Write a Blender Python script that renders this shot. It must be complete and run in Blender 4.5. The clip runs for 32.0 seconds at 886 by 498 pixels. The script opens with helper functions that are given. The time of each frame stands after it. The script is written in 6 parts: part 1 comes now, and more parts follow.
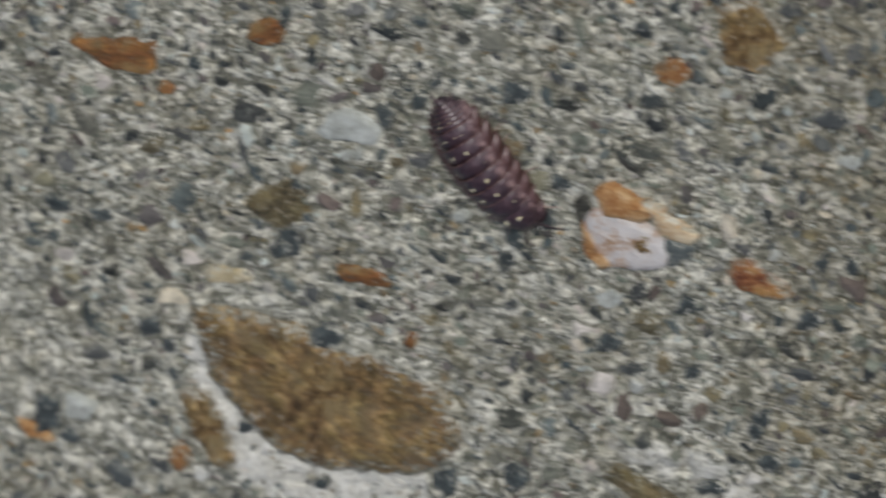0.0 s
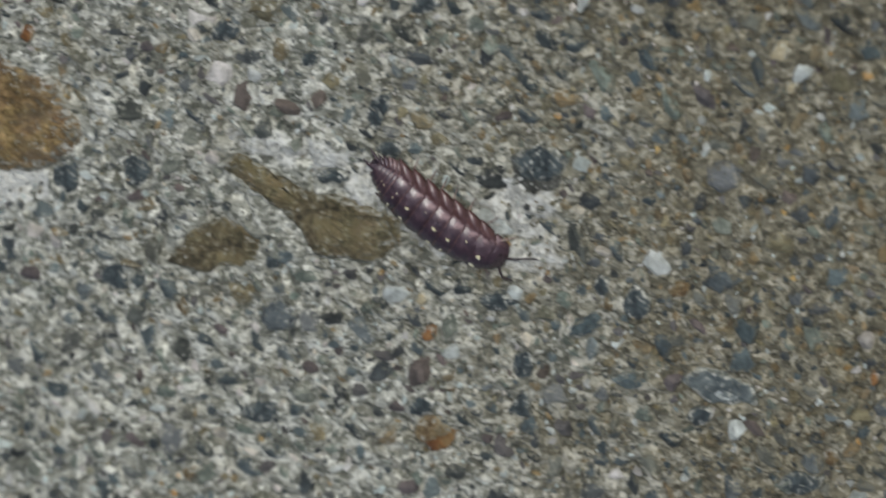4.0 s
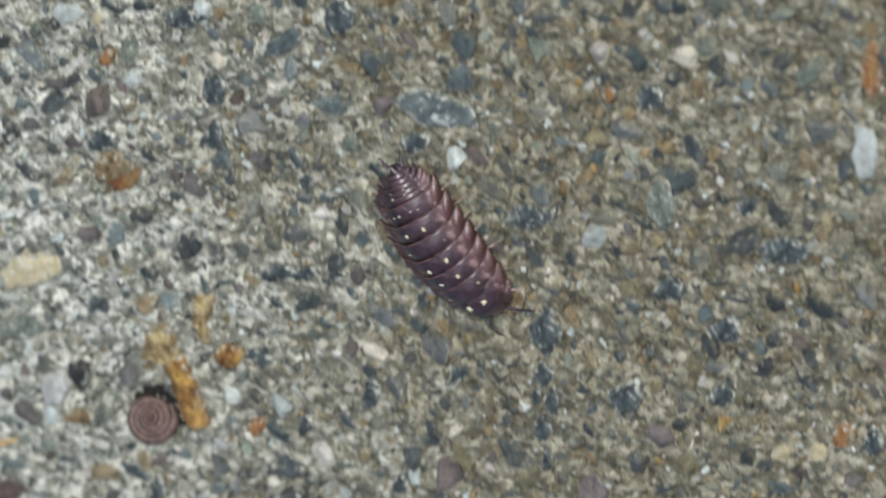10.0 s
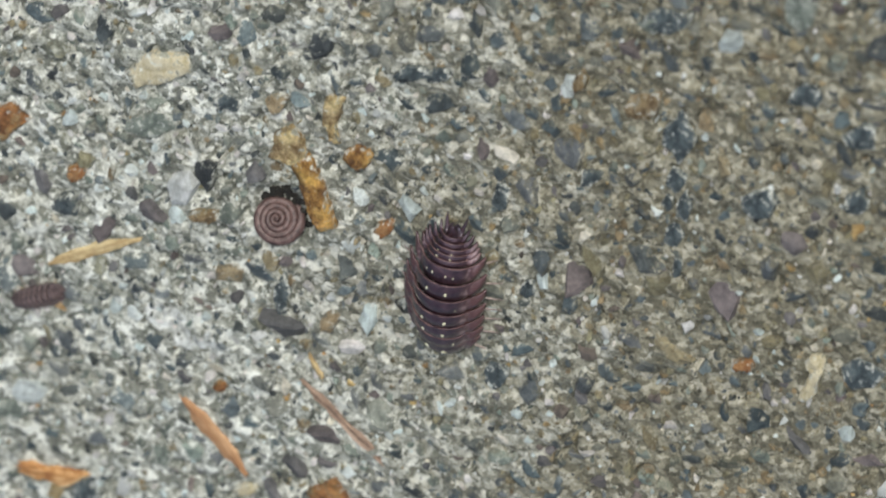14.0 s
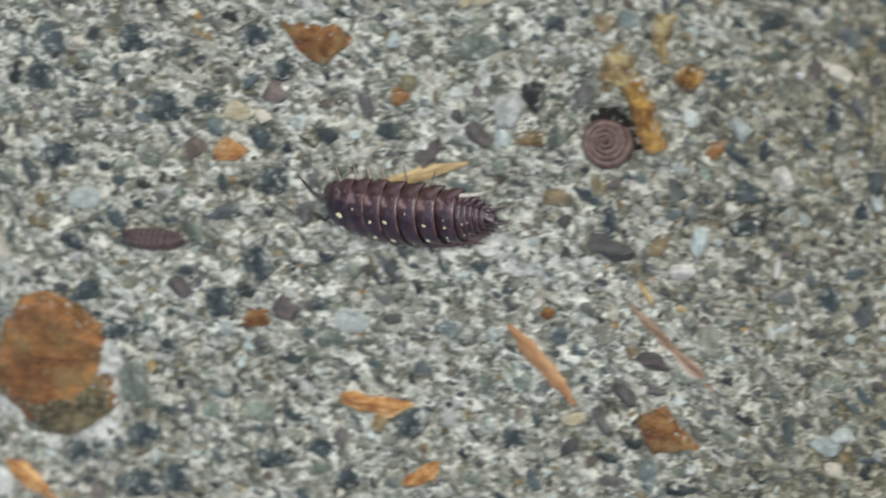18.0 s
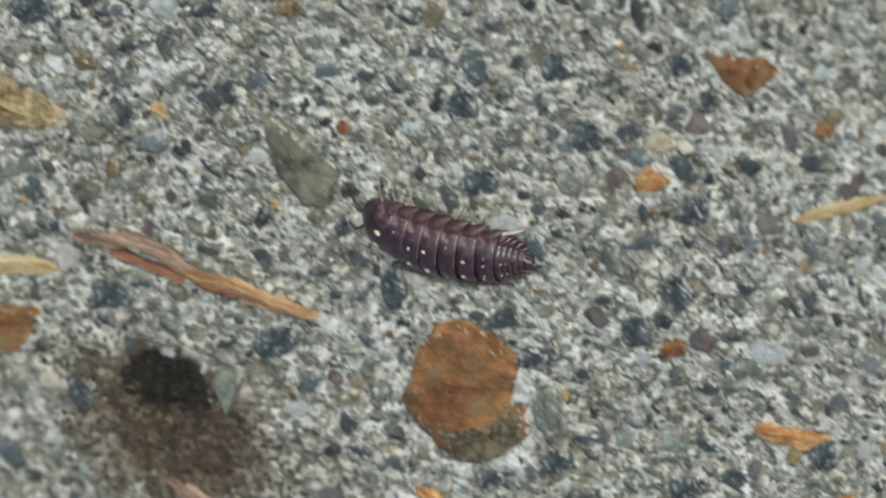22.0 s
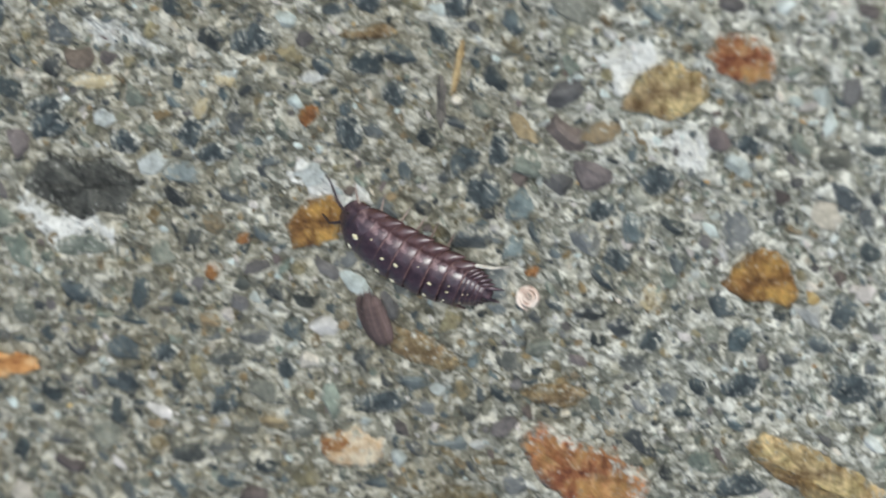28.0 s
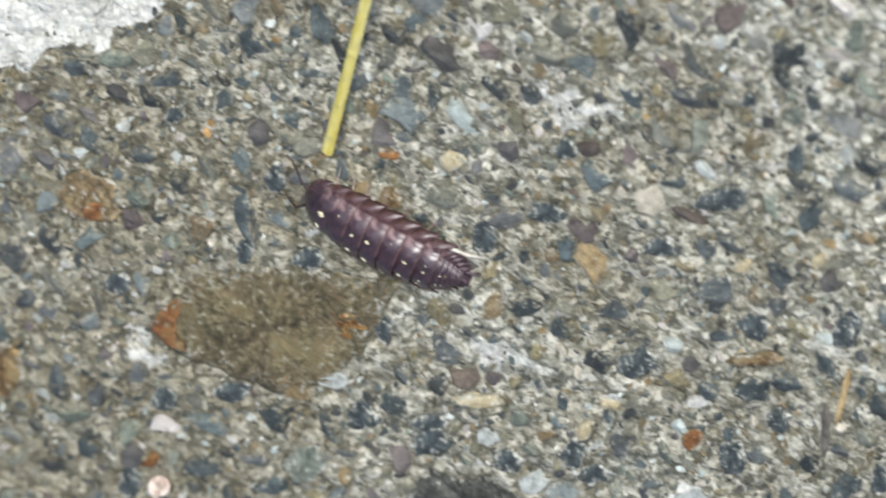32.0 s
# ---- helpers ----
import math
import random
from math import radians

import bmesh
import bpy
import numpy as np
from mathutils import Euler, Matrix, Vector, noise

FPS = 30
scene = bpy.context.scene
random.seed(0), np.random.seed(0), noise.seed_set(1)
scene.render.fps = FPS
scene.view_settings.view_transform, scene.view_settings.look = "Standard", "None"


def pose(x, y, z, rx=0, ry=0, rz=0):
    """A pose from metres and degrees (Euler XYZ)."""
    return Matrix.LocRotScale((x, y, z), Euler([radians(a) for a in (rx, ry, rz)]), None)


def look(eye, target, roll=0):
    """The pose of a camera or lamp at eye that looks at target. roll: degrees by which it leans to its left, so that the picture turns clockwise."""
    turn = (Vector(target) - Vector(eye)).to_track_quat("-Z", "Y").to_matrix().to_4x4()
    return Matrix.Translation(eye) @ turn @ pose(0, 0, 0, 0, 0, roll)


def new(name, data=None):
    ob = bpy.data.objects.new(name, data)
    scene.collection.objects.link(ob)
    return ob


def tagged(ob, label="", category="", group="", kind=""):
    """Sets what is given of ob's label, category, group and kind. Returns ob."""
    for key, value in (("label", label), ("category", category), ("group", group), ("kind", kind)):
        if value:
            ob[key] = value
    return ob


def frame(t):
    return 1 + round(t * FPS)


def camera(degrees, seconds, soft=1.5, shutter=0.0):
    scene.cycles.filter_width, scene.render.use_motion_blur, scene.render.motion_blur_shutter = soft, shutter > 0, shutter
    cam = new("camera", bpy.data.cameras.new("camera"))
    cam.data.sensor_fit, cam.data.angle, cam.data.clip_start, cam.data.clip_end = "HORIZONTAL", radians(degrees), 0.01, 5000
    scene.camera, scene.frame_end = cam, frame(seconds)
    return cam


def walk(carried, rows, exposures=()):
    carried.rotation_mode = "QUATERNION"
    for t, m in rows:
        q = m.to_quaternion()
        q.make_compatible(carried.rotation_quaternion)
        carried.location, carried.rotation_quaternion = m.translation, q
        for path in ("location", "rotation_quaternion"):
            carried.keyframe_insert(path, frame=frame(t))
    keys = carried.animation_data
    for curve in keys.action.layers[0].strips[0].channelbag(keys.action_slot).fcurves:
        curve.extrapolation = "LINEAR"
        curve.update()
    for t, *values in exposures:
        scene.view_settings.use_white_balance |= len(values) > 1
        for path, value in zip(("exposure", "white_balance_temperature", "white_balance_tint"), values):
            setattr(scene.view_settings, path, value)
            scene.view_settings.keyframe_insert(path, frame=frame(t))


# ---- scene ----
MM = 0.001
cam = camera(2.5, 32.0, soft=2.0, shutter=0.8)
PATH = [
    (0, 0.610603, 0.810298, 1.050652, -37.0700, 25.3560, -7.5718),
    (0.5, 0.613201, 0.808876, 1.046920, -37.2697, 24.9931, -7.8506),
    (1, 0.613286, 0.809107, 1.043898, -37.4151, 24.9213, -7.9152),
    (1.5, 0.614511, 0.805520, 1.046713, -37.2800, 24.9005, -7.8559),
    (2, 0.617796, 0.801214, 1.042937, -37.4047, 24.9411, -7.9906),
    (2.5, 0.621052, 0.795449, 1.041841, -37.4154, 25.0460, -8.0385),
    (3, 0.622225, 0.792358, 1.040823, -37.4437, 24.9744, -8.0689),
    (3.5, 0.627474, 0.786154, 1.038088, -37.5116, 24.9050, -8.3211),
    (4, 0.631726, 0.783552, 1.034609, -37.7233, 24.7710, -8.5547),
    (4.5, 0.635858, 0.780052, 1.032026, -37.7845, 24.7866, -8.6518),
    (6.5, 0.646421, 0.763258, 1.031799, -37.5225, 24.4925, -8.9628),
    (7, 0.645179, 0.767118, 1.029539, -37.7392, 24.3916, -9.0647),
    (7.5, 0.639821, 0.769252, 1.029721, -37.7755, 24.3101, -8.9319),
    (8, 0.642088, 0.768475, 1.029139, -37.7534, 24.4266, -8.9211),
    (8.5, 0.641030, 0.767610, 1.033436, -37.6404, 24.3413, -8.8439),
    (9, 0.616354, 0.735794, 0.993251, -37.7113, 24.1438, -8.9787),
    (9.5, 0.582694, 0.682938, 0.930500, -37.7209, 24.0590, -9.1623),
    (10, 0.581300, 0.668166, 0.916472, -37.9418, 24.1112, -9.4857),
    (10.5, 0.581887, 0.661882, 0.921785, -37.7214, 24.1403, -9.3062),
    (11, 0.583514, 0.660741, 0.917073, -38.0125, 24.1701, -9.5016),
    (11.5, 0.581016, 0.661763, 0.915214, -37.9531, 24.3247, -9.3372),
    (12, 0.578945, 0.665012, 0.916133, -37.8589, 24.4501, -9.0194),
    (12.5, 0.575338, 0.661941, 0.920651, -37.6480, 24.4309, -8.8262),
    (13, 0.567134, 0.667162, 0.922521, -37.8289, 24.2443, -8.5502),
    (13.5, 0.565449, 0.663494, 0.921589, -37.8299, 24.2772, -8.5629),
    (14, 0.562106, 0.663192, 0.924434, -37.7688, 24.2393, -8.3769),
    (14.5, 0.561157, 0.663487, 0.925266, -37.8067, 24.2166, -8.3198),
    (16.5, 0.558931, 0.633333, 0.913102, -37.5141, 24.4427, -8.9405),
    (17, 0.555875, 0.636385, 0.913852, -37.6757, 24.3084, -9.1127),
    (17.5, 0.552548, 0.637778, 0.915317, -37.6529, 24.4807, -9.0628),
    (18, 0.545907, 0.642361, 0.916215, -37.7642, 24.5181, -8.9745),
    (18.5, 0.542792, 0.641612, 0.918994, -37.6168, 24.7724, -8.8552),
    (19, 0.539754, 0.640390, 0.922150, -37.5126, 24.9205, -8.8344),
    (19.5, 0.534754, 0.642369, 0.925183, -37.5725, 24.8979, -8.6363),
    (20, 0.533711, 0.638699, 0.927322, -37.5721, 25.0336, -8.5341),
    (20.5, 0.531187, 0.637179, 0.926586, -37.6103, 24.9792, -8.5487),
    (21, 0.533824, 0.638672, 0.922705, -37.7864, 24.9517, -8.9101),
    (21.5, 0.528090, 0.641835, 0.926398, -37.4788, 24.9669, -8.5527),
    (22, 0.521673, 0.645989, 0.930937, -37.2897, 24.9079, -8.2553),
    (22.5, 0.518686, 0.650174, 0.929575, -37.4284, 24.9332, -8.2636),
    (23, 0.513447, 0.652013, 0.929272, -37.5765, 24.7844, -8.4201),
    (23.5, 0.510896, 0.652138, 0.930971, -37.4871, 24.9414, -8.4226),
    (24, 0.503445, 0.654120, 0.935472, -37.3369, 24.9280, -8.2672),
    (24.5, 0.501508, 0.653827, 0.936388, -37.2393, 25.0995, -8.2775),
    (25, 0.496389, 0.657140, 0.938978, -37.1510, 25.1573, -8.1339),
    (25.5, 0.491697, 0.658912, 0.942444, -36.9240, 25.3090, -7.8978),
    (27.5, 0.460099, 0.672824, 0.907802, -38.6263, 24.3919, -9.0254),
    (28, 0.457620, 0.675157, 0.908089, -38.4533, 24.5503, -8.7489),
    (28.5, 0.450846, 0.681746, 0.911050, -38.3860, 24.6349, -8.3207),
    (29, 0.450078, 0.679981, 0.915416, -38.1001, 24.9879, -8.1655),
    (29.5, 0.443911, 0.681522, 0.921073, -37.9111, 25.0057, -7.9550),
    (30, 0.443261, 0.680210, 0.923747, -37.7091, 25.0183, -8.0377),
    (30.5, 0.444753, 0.684271, 0.919143, -37.9010, 24.9441, -8.3918),
    (31, 0.440714, 0.690008, 0.921672, -37.7817, 24.8382, -8.1882),
    (31.5, 0.439251, 0.690826, 0.926583, -37.4093, 25.0064, -7.7712),
    (32, 0.438532, 0.693151, 0.926274, -37.3805, 25.2082, -7.5901),
]
EXPOSURES = [(0, -0.8, 6600, 8), (2, -0.79, 6440, 7), (4.5, -0.64, 6330, 5), (6.5, -0.24, 6260, 6), (8, -0.14, 6240, 5), (14.5, -0.1, 6290, 4), (17, -0.24, 6290, 4), (18, -0.27, 6290, 4), (20, -0.42, 6330, 3), (22, -0.36, 6310, 3), (25, -0.15, 6230, 3), (27.5, -0.17, 6240, 4), (29, -0.03, 6230, 4), (30, -0.06, 6330, 6), (31, 0.08, 6360, 6), (32, 0.17, 6330, 6)]
walk(cam, [(t, pose(x, y, z, rx, ry, rz)) for t, x, y, z, rx, ry, rz in PATH], EXPOSURES)

# ---- daylight: bright overcast sky ----
world = bpy.data.worlds.new("overcast_sky")
scene.world = world
world.use_nodes = True
wn = world.node_tree.nodes
sky = wn.new("ShaderNodeTexSky")
sky.sky_type = "NISHITA"
sky.sun_disc = False
sky.sun_elevation, sky.sun_rotation = radians(44), radians(31)
sky.air_density, sky.dust_density = 1.0, 3.0
wn["Background"].inputs["Strength"].default_value = 0.1
world.node_tree.links.new(sky.outputs["Color"], wn["Background"].inputs["Color"])
sun = new("sun", bpy.data.lights.new("sun", "SUN"))
sun.data.energy, sun.data.angle, sun.data.color = 3.6, radians(14), (1.0, 0.97, 0.92)
sun.matrix_world = look((0.45, 0.75, 0.85), (0, 0, 0))


# ---- materials ----
def noise_at(n, links, co, scale, detail):
    t = n.new("ShaderNodeTexNoise")
    t.inputs["Scale"].default_value, t.inputs["Detail"].default_value, t.inputs["Roughness"].default_value = scale, detail, 0.66
    links.new(co.outputs[0 if co.bl_idname == "ShaderNodeMapping" else 3], t.inputs["Vector"])
    return t.outputs["Fac"]


def crumbs_at(n, links, co, scale, share, smooth):
    """Noise broken up into angular crumbs, each with a tone of its own."""
    warp, cell, grey, join = n.new("ShaderNodeMix"), n.new("ShaderNodeTexVoronoi"), n.new("ShaderNodeRGBToBW"), n.new("ShaderNodeMix")
    warp.data_type = "VECTOR"
    warp.inputs["Factor"].default_value = 0.0006
    fuzz = n.new("ShaderNodeTexNoise")
    fuzz.inputs["Scale"].default_value, fuzz.inputs["Detail"].default_value = scale * 1.3, 3
    links.new(co.outputs[0 if co.bl_idname == "ShaderNodeMapping" else 3], fuzz.inputs["Vector"])
    links.new(co.outputs[0 if co.bl_idname == "ShaderNodeMapping" else 3], warp.inputs[4])
    links.new(fuzz.outputs["Color"], warp.inputs[5])
    cell.inputs["Scale"].default_value = scale
    links.new(warp.outputs[1], cell.inputs["Vector"])
    links.new(cell.outputs["Color"], grey.inputs["Color"])
    join.inputs["Factor"].default_value = share
    links.new(smooth, join.inputs["A"])
    links.new(grey.outputs["Val"], join.inputs["B"])
    return join.outputs["Result"]


def ramp_of(n, links, source, *stops):
    r = n.new("ShaderNodeValToRGB")
    while len(r.color_ramp.elements) < len(stops):
        r.color_ramp.elements.new(0.5)
    for e, (at, c) in zip(r.color_ramp.elements, stops):
        e.position, e.color = at, (*c, 1)
    links.new(source, r.inputs["Fac"])
    return r.outputs["Color"]


def mixed(n, links, factor, a, b):
    mix = n.new("ShaderNodeMix")
    mix.data_type = "RGBA"
    links.new(factor, mix.inputs["Factor"])
    links.new(a, mix.inputs["A"])
    links.new(b, mix.inputs["B"])
    return mix.outputs["Result"]


def averaged(n, links, a, b, share):
    """Two noises as one, spread out again to the span of each."""
    mix, wide = n.new("ShaderNodeMix"), n.new("ShaderNodeMapRange")
    mix.inputs["Factor"].default_value = share
    links.new(a, mix.inputs["A"])
    links.new(b, mix.inputs["B"])
    wide.clamp = False
    wide.inputs["From Min"].default_value, wide.inputs["From Max"].default_value = 0.14, 0.86
    links.new(mix.outputs["Result"], wide.inputs["Value"])
    return wide.outputs["Result"]


def cement(n, links, co):
    """The colour of the cement paste, drawn out along the way it was brushed: chalky to grey by blotches, under a brown film that thickens in two bands across this part of the slab."""
    brushed = n.new("ShaderNodeMapping")
    brushed.inputs["Rotation"].default_value, brushed.inputs["Scale"].default_value = (0, 0, radians(-143)), (0.8, 1, 1)
    links.new(co.outputs["Object"], brushed.inputs["Vector"])
    plain, co = co, brushed
    mottle = crumbs_at(n, links, co, 2600, 0.34, averaged(n, links, noise_at(n, links, co, 700, 8), noise_at(n, links, co, 4600, 6), 0.45))
    paste = ramp_of(n, links, mottle, (0.28, (0.065, 0.07, 0.057)), (0.42, (0.23, 0.236, 0.2)), (0.52, (0.5, 0.5, 0.44)), (0.62, (0.92, 0.918, 0.85)))
    film = ramp_of(n, links, mottle, (0.28, (0.046, 0.04, 0.026)), (0.45, (0.15, 0.13, 0.083)), (0.56, (0.27, 0.24, 0.16)), (0.7, (0.52, 0.47, 0.36)))
    co = plain
    sep = n.new("ShaderNodeSeparateXYZ")
    links.new(co.outputs["Object"], sep.inputs[0])
    total = None
    for way, start, end, most in (("X", 0.02, 0.054, 1.0), ("X", -0.05, -0.075, 0.46), ("X", -0.1, -0.115, 0.3), ("Y", -0.076, -0.1, 0.55)):
        side = n.new("ShaderNodeMapRange")
        side.inputs["From Min"].default_value, side.inputs["From Max"].default_value = start, end
        side.inputs["To Max"].default_value = most
        links.new(sep.outputs[way], side.inputs["Value"])
        if total is None:
            total = side.outputs["Result"]
        else:
            add = n.new("ShaderNodeMath")
            links.new(total, add.inputs[0])
            links.new(side.outputs["Result"], add.inputs[1])
            total = add.outputs[0]
    # the film is a matter of this corner of the slab; farther off it comes and goes in broad blotches
    far, reach, dim = n.new("ShaderNodeVectorMath"), n.new("ShaderNodeMapRange"), n.new("ShaderNodeMix")
    far.operation = "LENGTH"
    links.new(co.outputs["Object"], far.inputs[0])
    reach.inputs["From Min"].default_value, reach.inputs["From Max"].default_value = 0.17, 0.3
    links.new(far.outputs["Value"], reach.inputs["Value"])
    links.new(reach.outputs["Result"], dim.inputs["Factor"])
    links.new(total, dim.inputs["A"])
    links.new(noise_at(n, links, co, 4, 5), dim.inputs["B"])
    total = dim.outputs["Result"]
    blot = n.new("ShaderNodeMath")
    blot.operation = "MULTIPLY_ADD"
    blot.inputs[1].default_value = 2.2
    links.new(averaged(n, links, noise_at(n, links, co, 110, 7), noise_at(n, links, co, 1500, 5), 0.4), blot.inputs[0])
    links.new(total, blot.inputs[2])
    half = n.new("ShaderNodeMath")
    half.operation = "MULTIPLY"
    half.inputs[1].default_value = 0.5
    links.new(blot.outputs[0], half.inputs[0])
    cover = ramp_of(n, links, half.outputs[0], (0.5, (0.03, 0.03, 0.03)), (0.95, (0.85, 0.85, 0.85)))
    # soil washed out of the clump in its hollow
    spread, away, ragged, soaked = n.new("ShaderNodeMapping"), n.new("ShaderNodeVectorMath"), n.new("ShaderNodeMath"), n.new("ShaderNodeMapRange")
    spread.inputs["Location"].default_value, spread.inputs["Scale"].default_value = (40.3 / 9.0, 82.8 / 7.6, 0), (1000 / 9.0, 1000 / 7.6, 0)
    links.new(co.outputs["Object"], spread.inputs["Vector"])
    away.operation, ragged.operation, ragged.inputs[1].default_value = "LENGTH", "MULTIPLY_ADD", 1.5
    links.new(spread.outputs[0], away.inputs[0])
    links.new(noise_at(n, links, co, 170, 6), ragged.inputs[0])
    links.new(away.outputs["Value"], ragged.inputs[2])
    for key, value in (("From Min", 1.85), ("From Max", 1.3), ("To Max", 0.92)):
        soaked.inputs[key].default_value = value
    links.new(ragged.outputs[0], soaked.inputs["Value"])
    soil = ramp_of(n, links, mottle, (0.3, (0.034, 0.025, 0.014)), (0.5, (0.12, 0.088, 0.053)), (0.7, (0.25, 0.19, 0.12)))
    return mixed(n, links, soaked.outputs["Result"], mixed(n, links, cover, paste, film), soil)


def material(name, low, high, size, rough=0.8, bump=0.3, bump_size=None, per_piece=0.0, third=None, film=0.0, gloss=0.5, metal=0.0, creep=0.13, stain_or_sheen=None, fibre=1.0, clouds=0.0):
    """A two-tone surface: broad blotches and fine grain of the given size in millimetres, with relief; per_piece varies it from piece to piece."""
    m = bpy.data.materials.new(name)
    m.use_nodes = True
    n, links = m.node_tree.nodes, m.node_tree.links
    b = n["Principled BSDF"]
    co = n.new("ShaderNodeTexCoord")
    broad, fine = n.new("ShaderNodeTexNoise"), n.new("ShaderNodeTexNoise")
    for tex, s, d in ((broad, 1000 / size, 5), (fine, 5000 / size, 3)):
        tex.inputs["Scale"].default_value, tex.inputs["Detail"].default_value, tex.inputs["Roughness"].default_value = s, d + 3, 0.68
        grain = n.new("ShaderNodeMapping")
        grain.inputs["Scale"].default_value = (fibre, 1, 1)
        links.new(co.outputs["Object"], grain.inputs["Vector"])
        links.new(grain.outputs[0], tex.inputs["Vector"])
    mix = n.new("ShaderNodeMath")
    mix.operation = "MULTIPLY_ADD"
    links.new(fine.outputs["Fac"], mix.inputs[0])
    mix.inputs[1].default_value = 0.5
    links.new(broad.outputs["Fac"], mix.inputs[2])
    ramp = n.new("ShaderNodeValToRGB")
    ramp.color_ramp.elements[0].position, ramp.color_ramp.elements[1].position = 0.62, 0.9
    ramp.color_ramp.elements[0].color, ramp.color_ramp.elements[1].color = (*low, 1), (*high, 1)
    if third:
        e = ramp.color_ramp.elements.new(0.75)
        e.color = (*third, 1)
    links.new(mix.outputs[0], ramp.inputs["Fac"])
    colour = ramp.outputs["Color"]
    # ragged blotches: stains on stone, painted sheen on a woodlouse's back
    if stain_or_sheen:
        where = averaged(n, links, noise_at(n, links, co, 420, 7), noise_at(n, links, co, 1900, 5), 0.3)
        colour = mixed(n, links, ramp_of(n, links, where, (0.5, (0, 0, 0)), (0.6, (0.85, 0.85, 0.85))), colour, ramp_of(n, links, fine.outputs["Fac"], (0.35, tuple(c * 0.6 for c in stain_or_sheen)), (0.65, stain_or_sheen)))
    if clouds:
        hsv, span, tint = n.new("ShaderNodeHueSaturation"), n.new("ShaderNodeMapRange"), n.new("ShaderNodeMapRange")
        for node, scale, lo, hi, key in ((span, 330, 1 - clouds, 1 + clouds, "Value"), (tint, 520, 0.484, 0.512, "Hue")):
            node.inputs["From Min"].default_value, node.inputs["From Max"].default_value = 0.32, 0.68
            node.inputs["To Min"].default_value, node.inputs["To Max"].default_value = lo, hi
            links.new(noise_at(n, links, co, scale, 5), node.inputs["Value"])
            links.new(node.outputs["Result"], hsv.inputs[key])
        links.new(colour, hsv.inputs["Color"])
        colour = hsv.outputs["Color"]
    if per_piece:
        geo, hsv, span = n.new("ShaderNodeNewGeometry"), n.new("ShaderNodeHueSaturation"), n.new("ShaderNodeMapRange")
        span.inputs["To Min"].default_value, span.inputs["To Max"].default_value = 1 - per_piece, 1 + per_piece
        links.new(geo.outputs["Random Per Island"], span.inputs["Value"])
        links.new(span.outputs["Result"], hsv.inputs["Value"])
        links.new(colour, hsv.inputs["Color"])
        colour = hsv.outputs["Color"]
        again, tint = n.new("ShaderNodeMath"), n.new("ShaderNodeMix")
        again.operation = "PINGPONG"
        again.inputs[1].default_value = 0.07
        links.new(geo.outputs["Random Per Island"], again.inputs[0])
        shades = ramp_of(n, links, again.outputs[0], (0.0, (0.86, 0.97, 1.0)), (0.03, (0.95, 0.98, 1.0)), (0.05, (1.0, 0.93, 0.95)), (0.07, (1.0, 0.92, 0.78)))
        tint.data_type, tint.blend_type = "RGBA", "MULTIPLY"
        tint.inputs["Factor"].default_value = 1.0
        links.new(colour, tint.inputs["A"])
        links.new(shades, tint.inputs["B"])
        colour = tint.outputs["Result"]
    if film:
        cover, edge = n.new("ShaderNodeAttribute"), n.new("ShaderNodeMath")
        cover.attribute_name = "cover"
        edge.operation = "MULTIPLY_ADD"
        edge.inputs[1].default_value = creep
        links.new(cover.outputs["Fac"], edge.inputs[0])
        links.new(noise_at(n, links, co, 2300, 8), edge.inputs[2])
        veil = ramp_of(n, links, edge.outputs[0], (0.57 - 0.07 * film, (0, 0, 0)), (0.66 - 0.07 * film, (0.85, 0.85, 0.85)))
        colour = mixed(n, links, veil, colour, cement(n, links, co))
    links.new(colour, b.inputs["Base Color"])
    relief = n.new("ShaderNodeBump")
    relief.inputs["Strength"].default_value, relief.inputs["Distance"].default_value = bump, (bump_size or size * 0.12) * MM
    links.new(fine.outputs["Fac"], relief.inputs["Height"])
    links.new(relief.outputs["Normal"], b.inputs["Normal"])
    b.inputs["Roughness"].default_value, b.inputs["Metallic"].default_value = rough, metal
    b.inputs["Specular IOR Level"].default_value = gloss
    return m


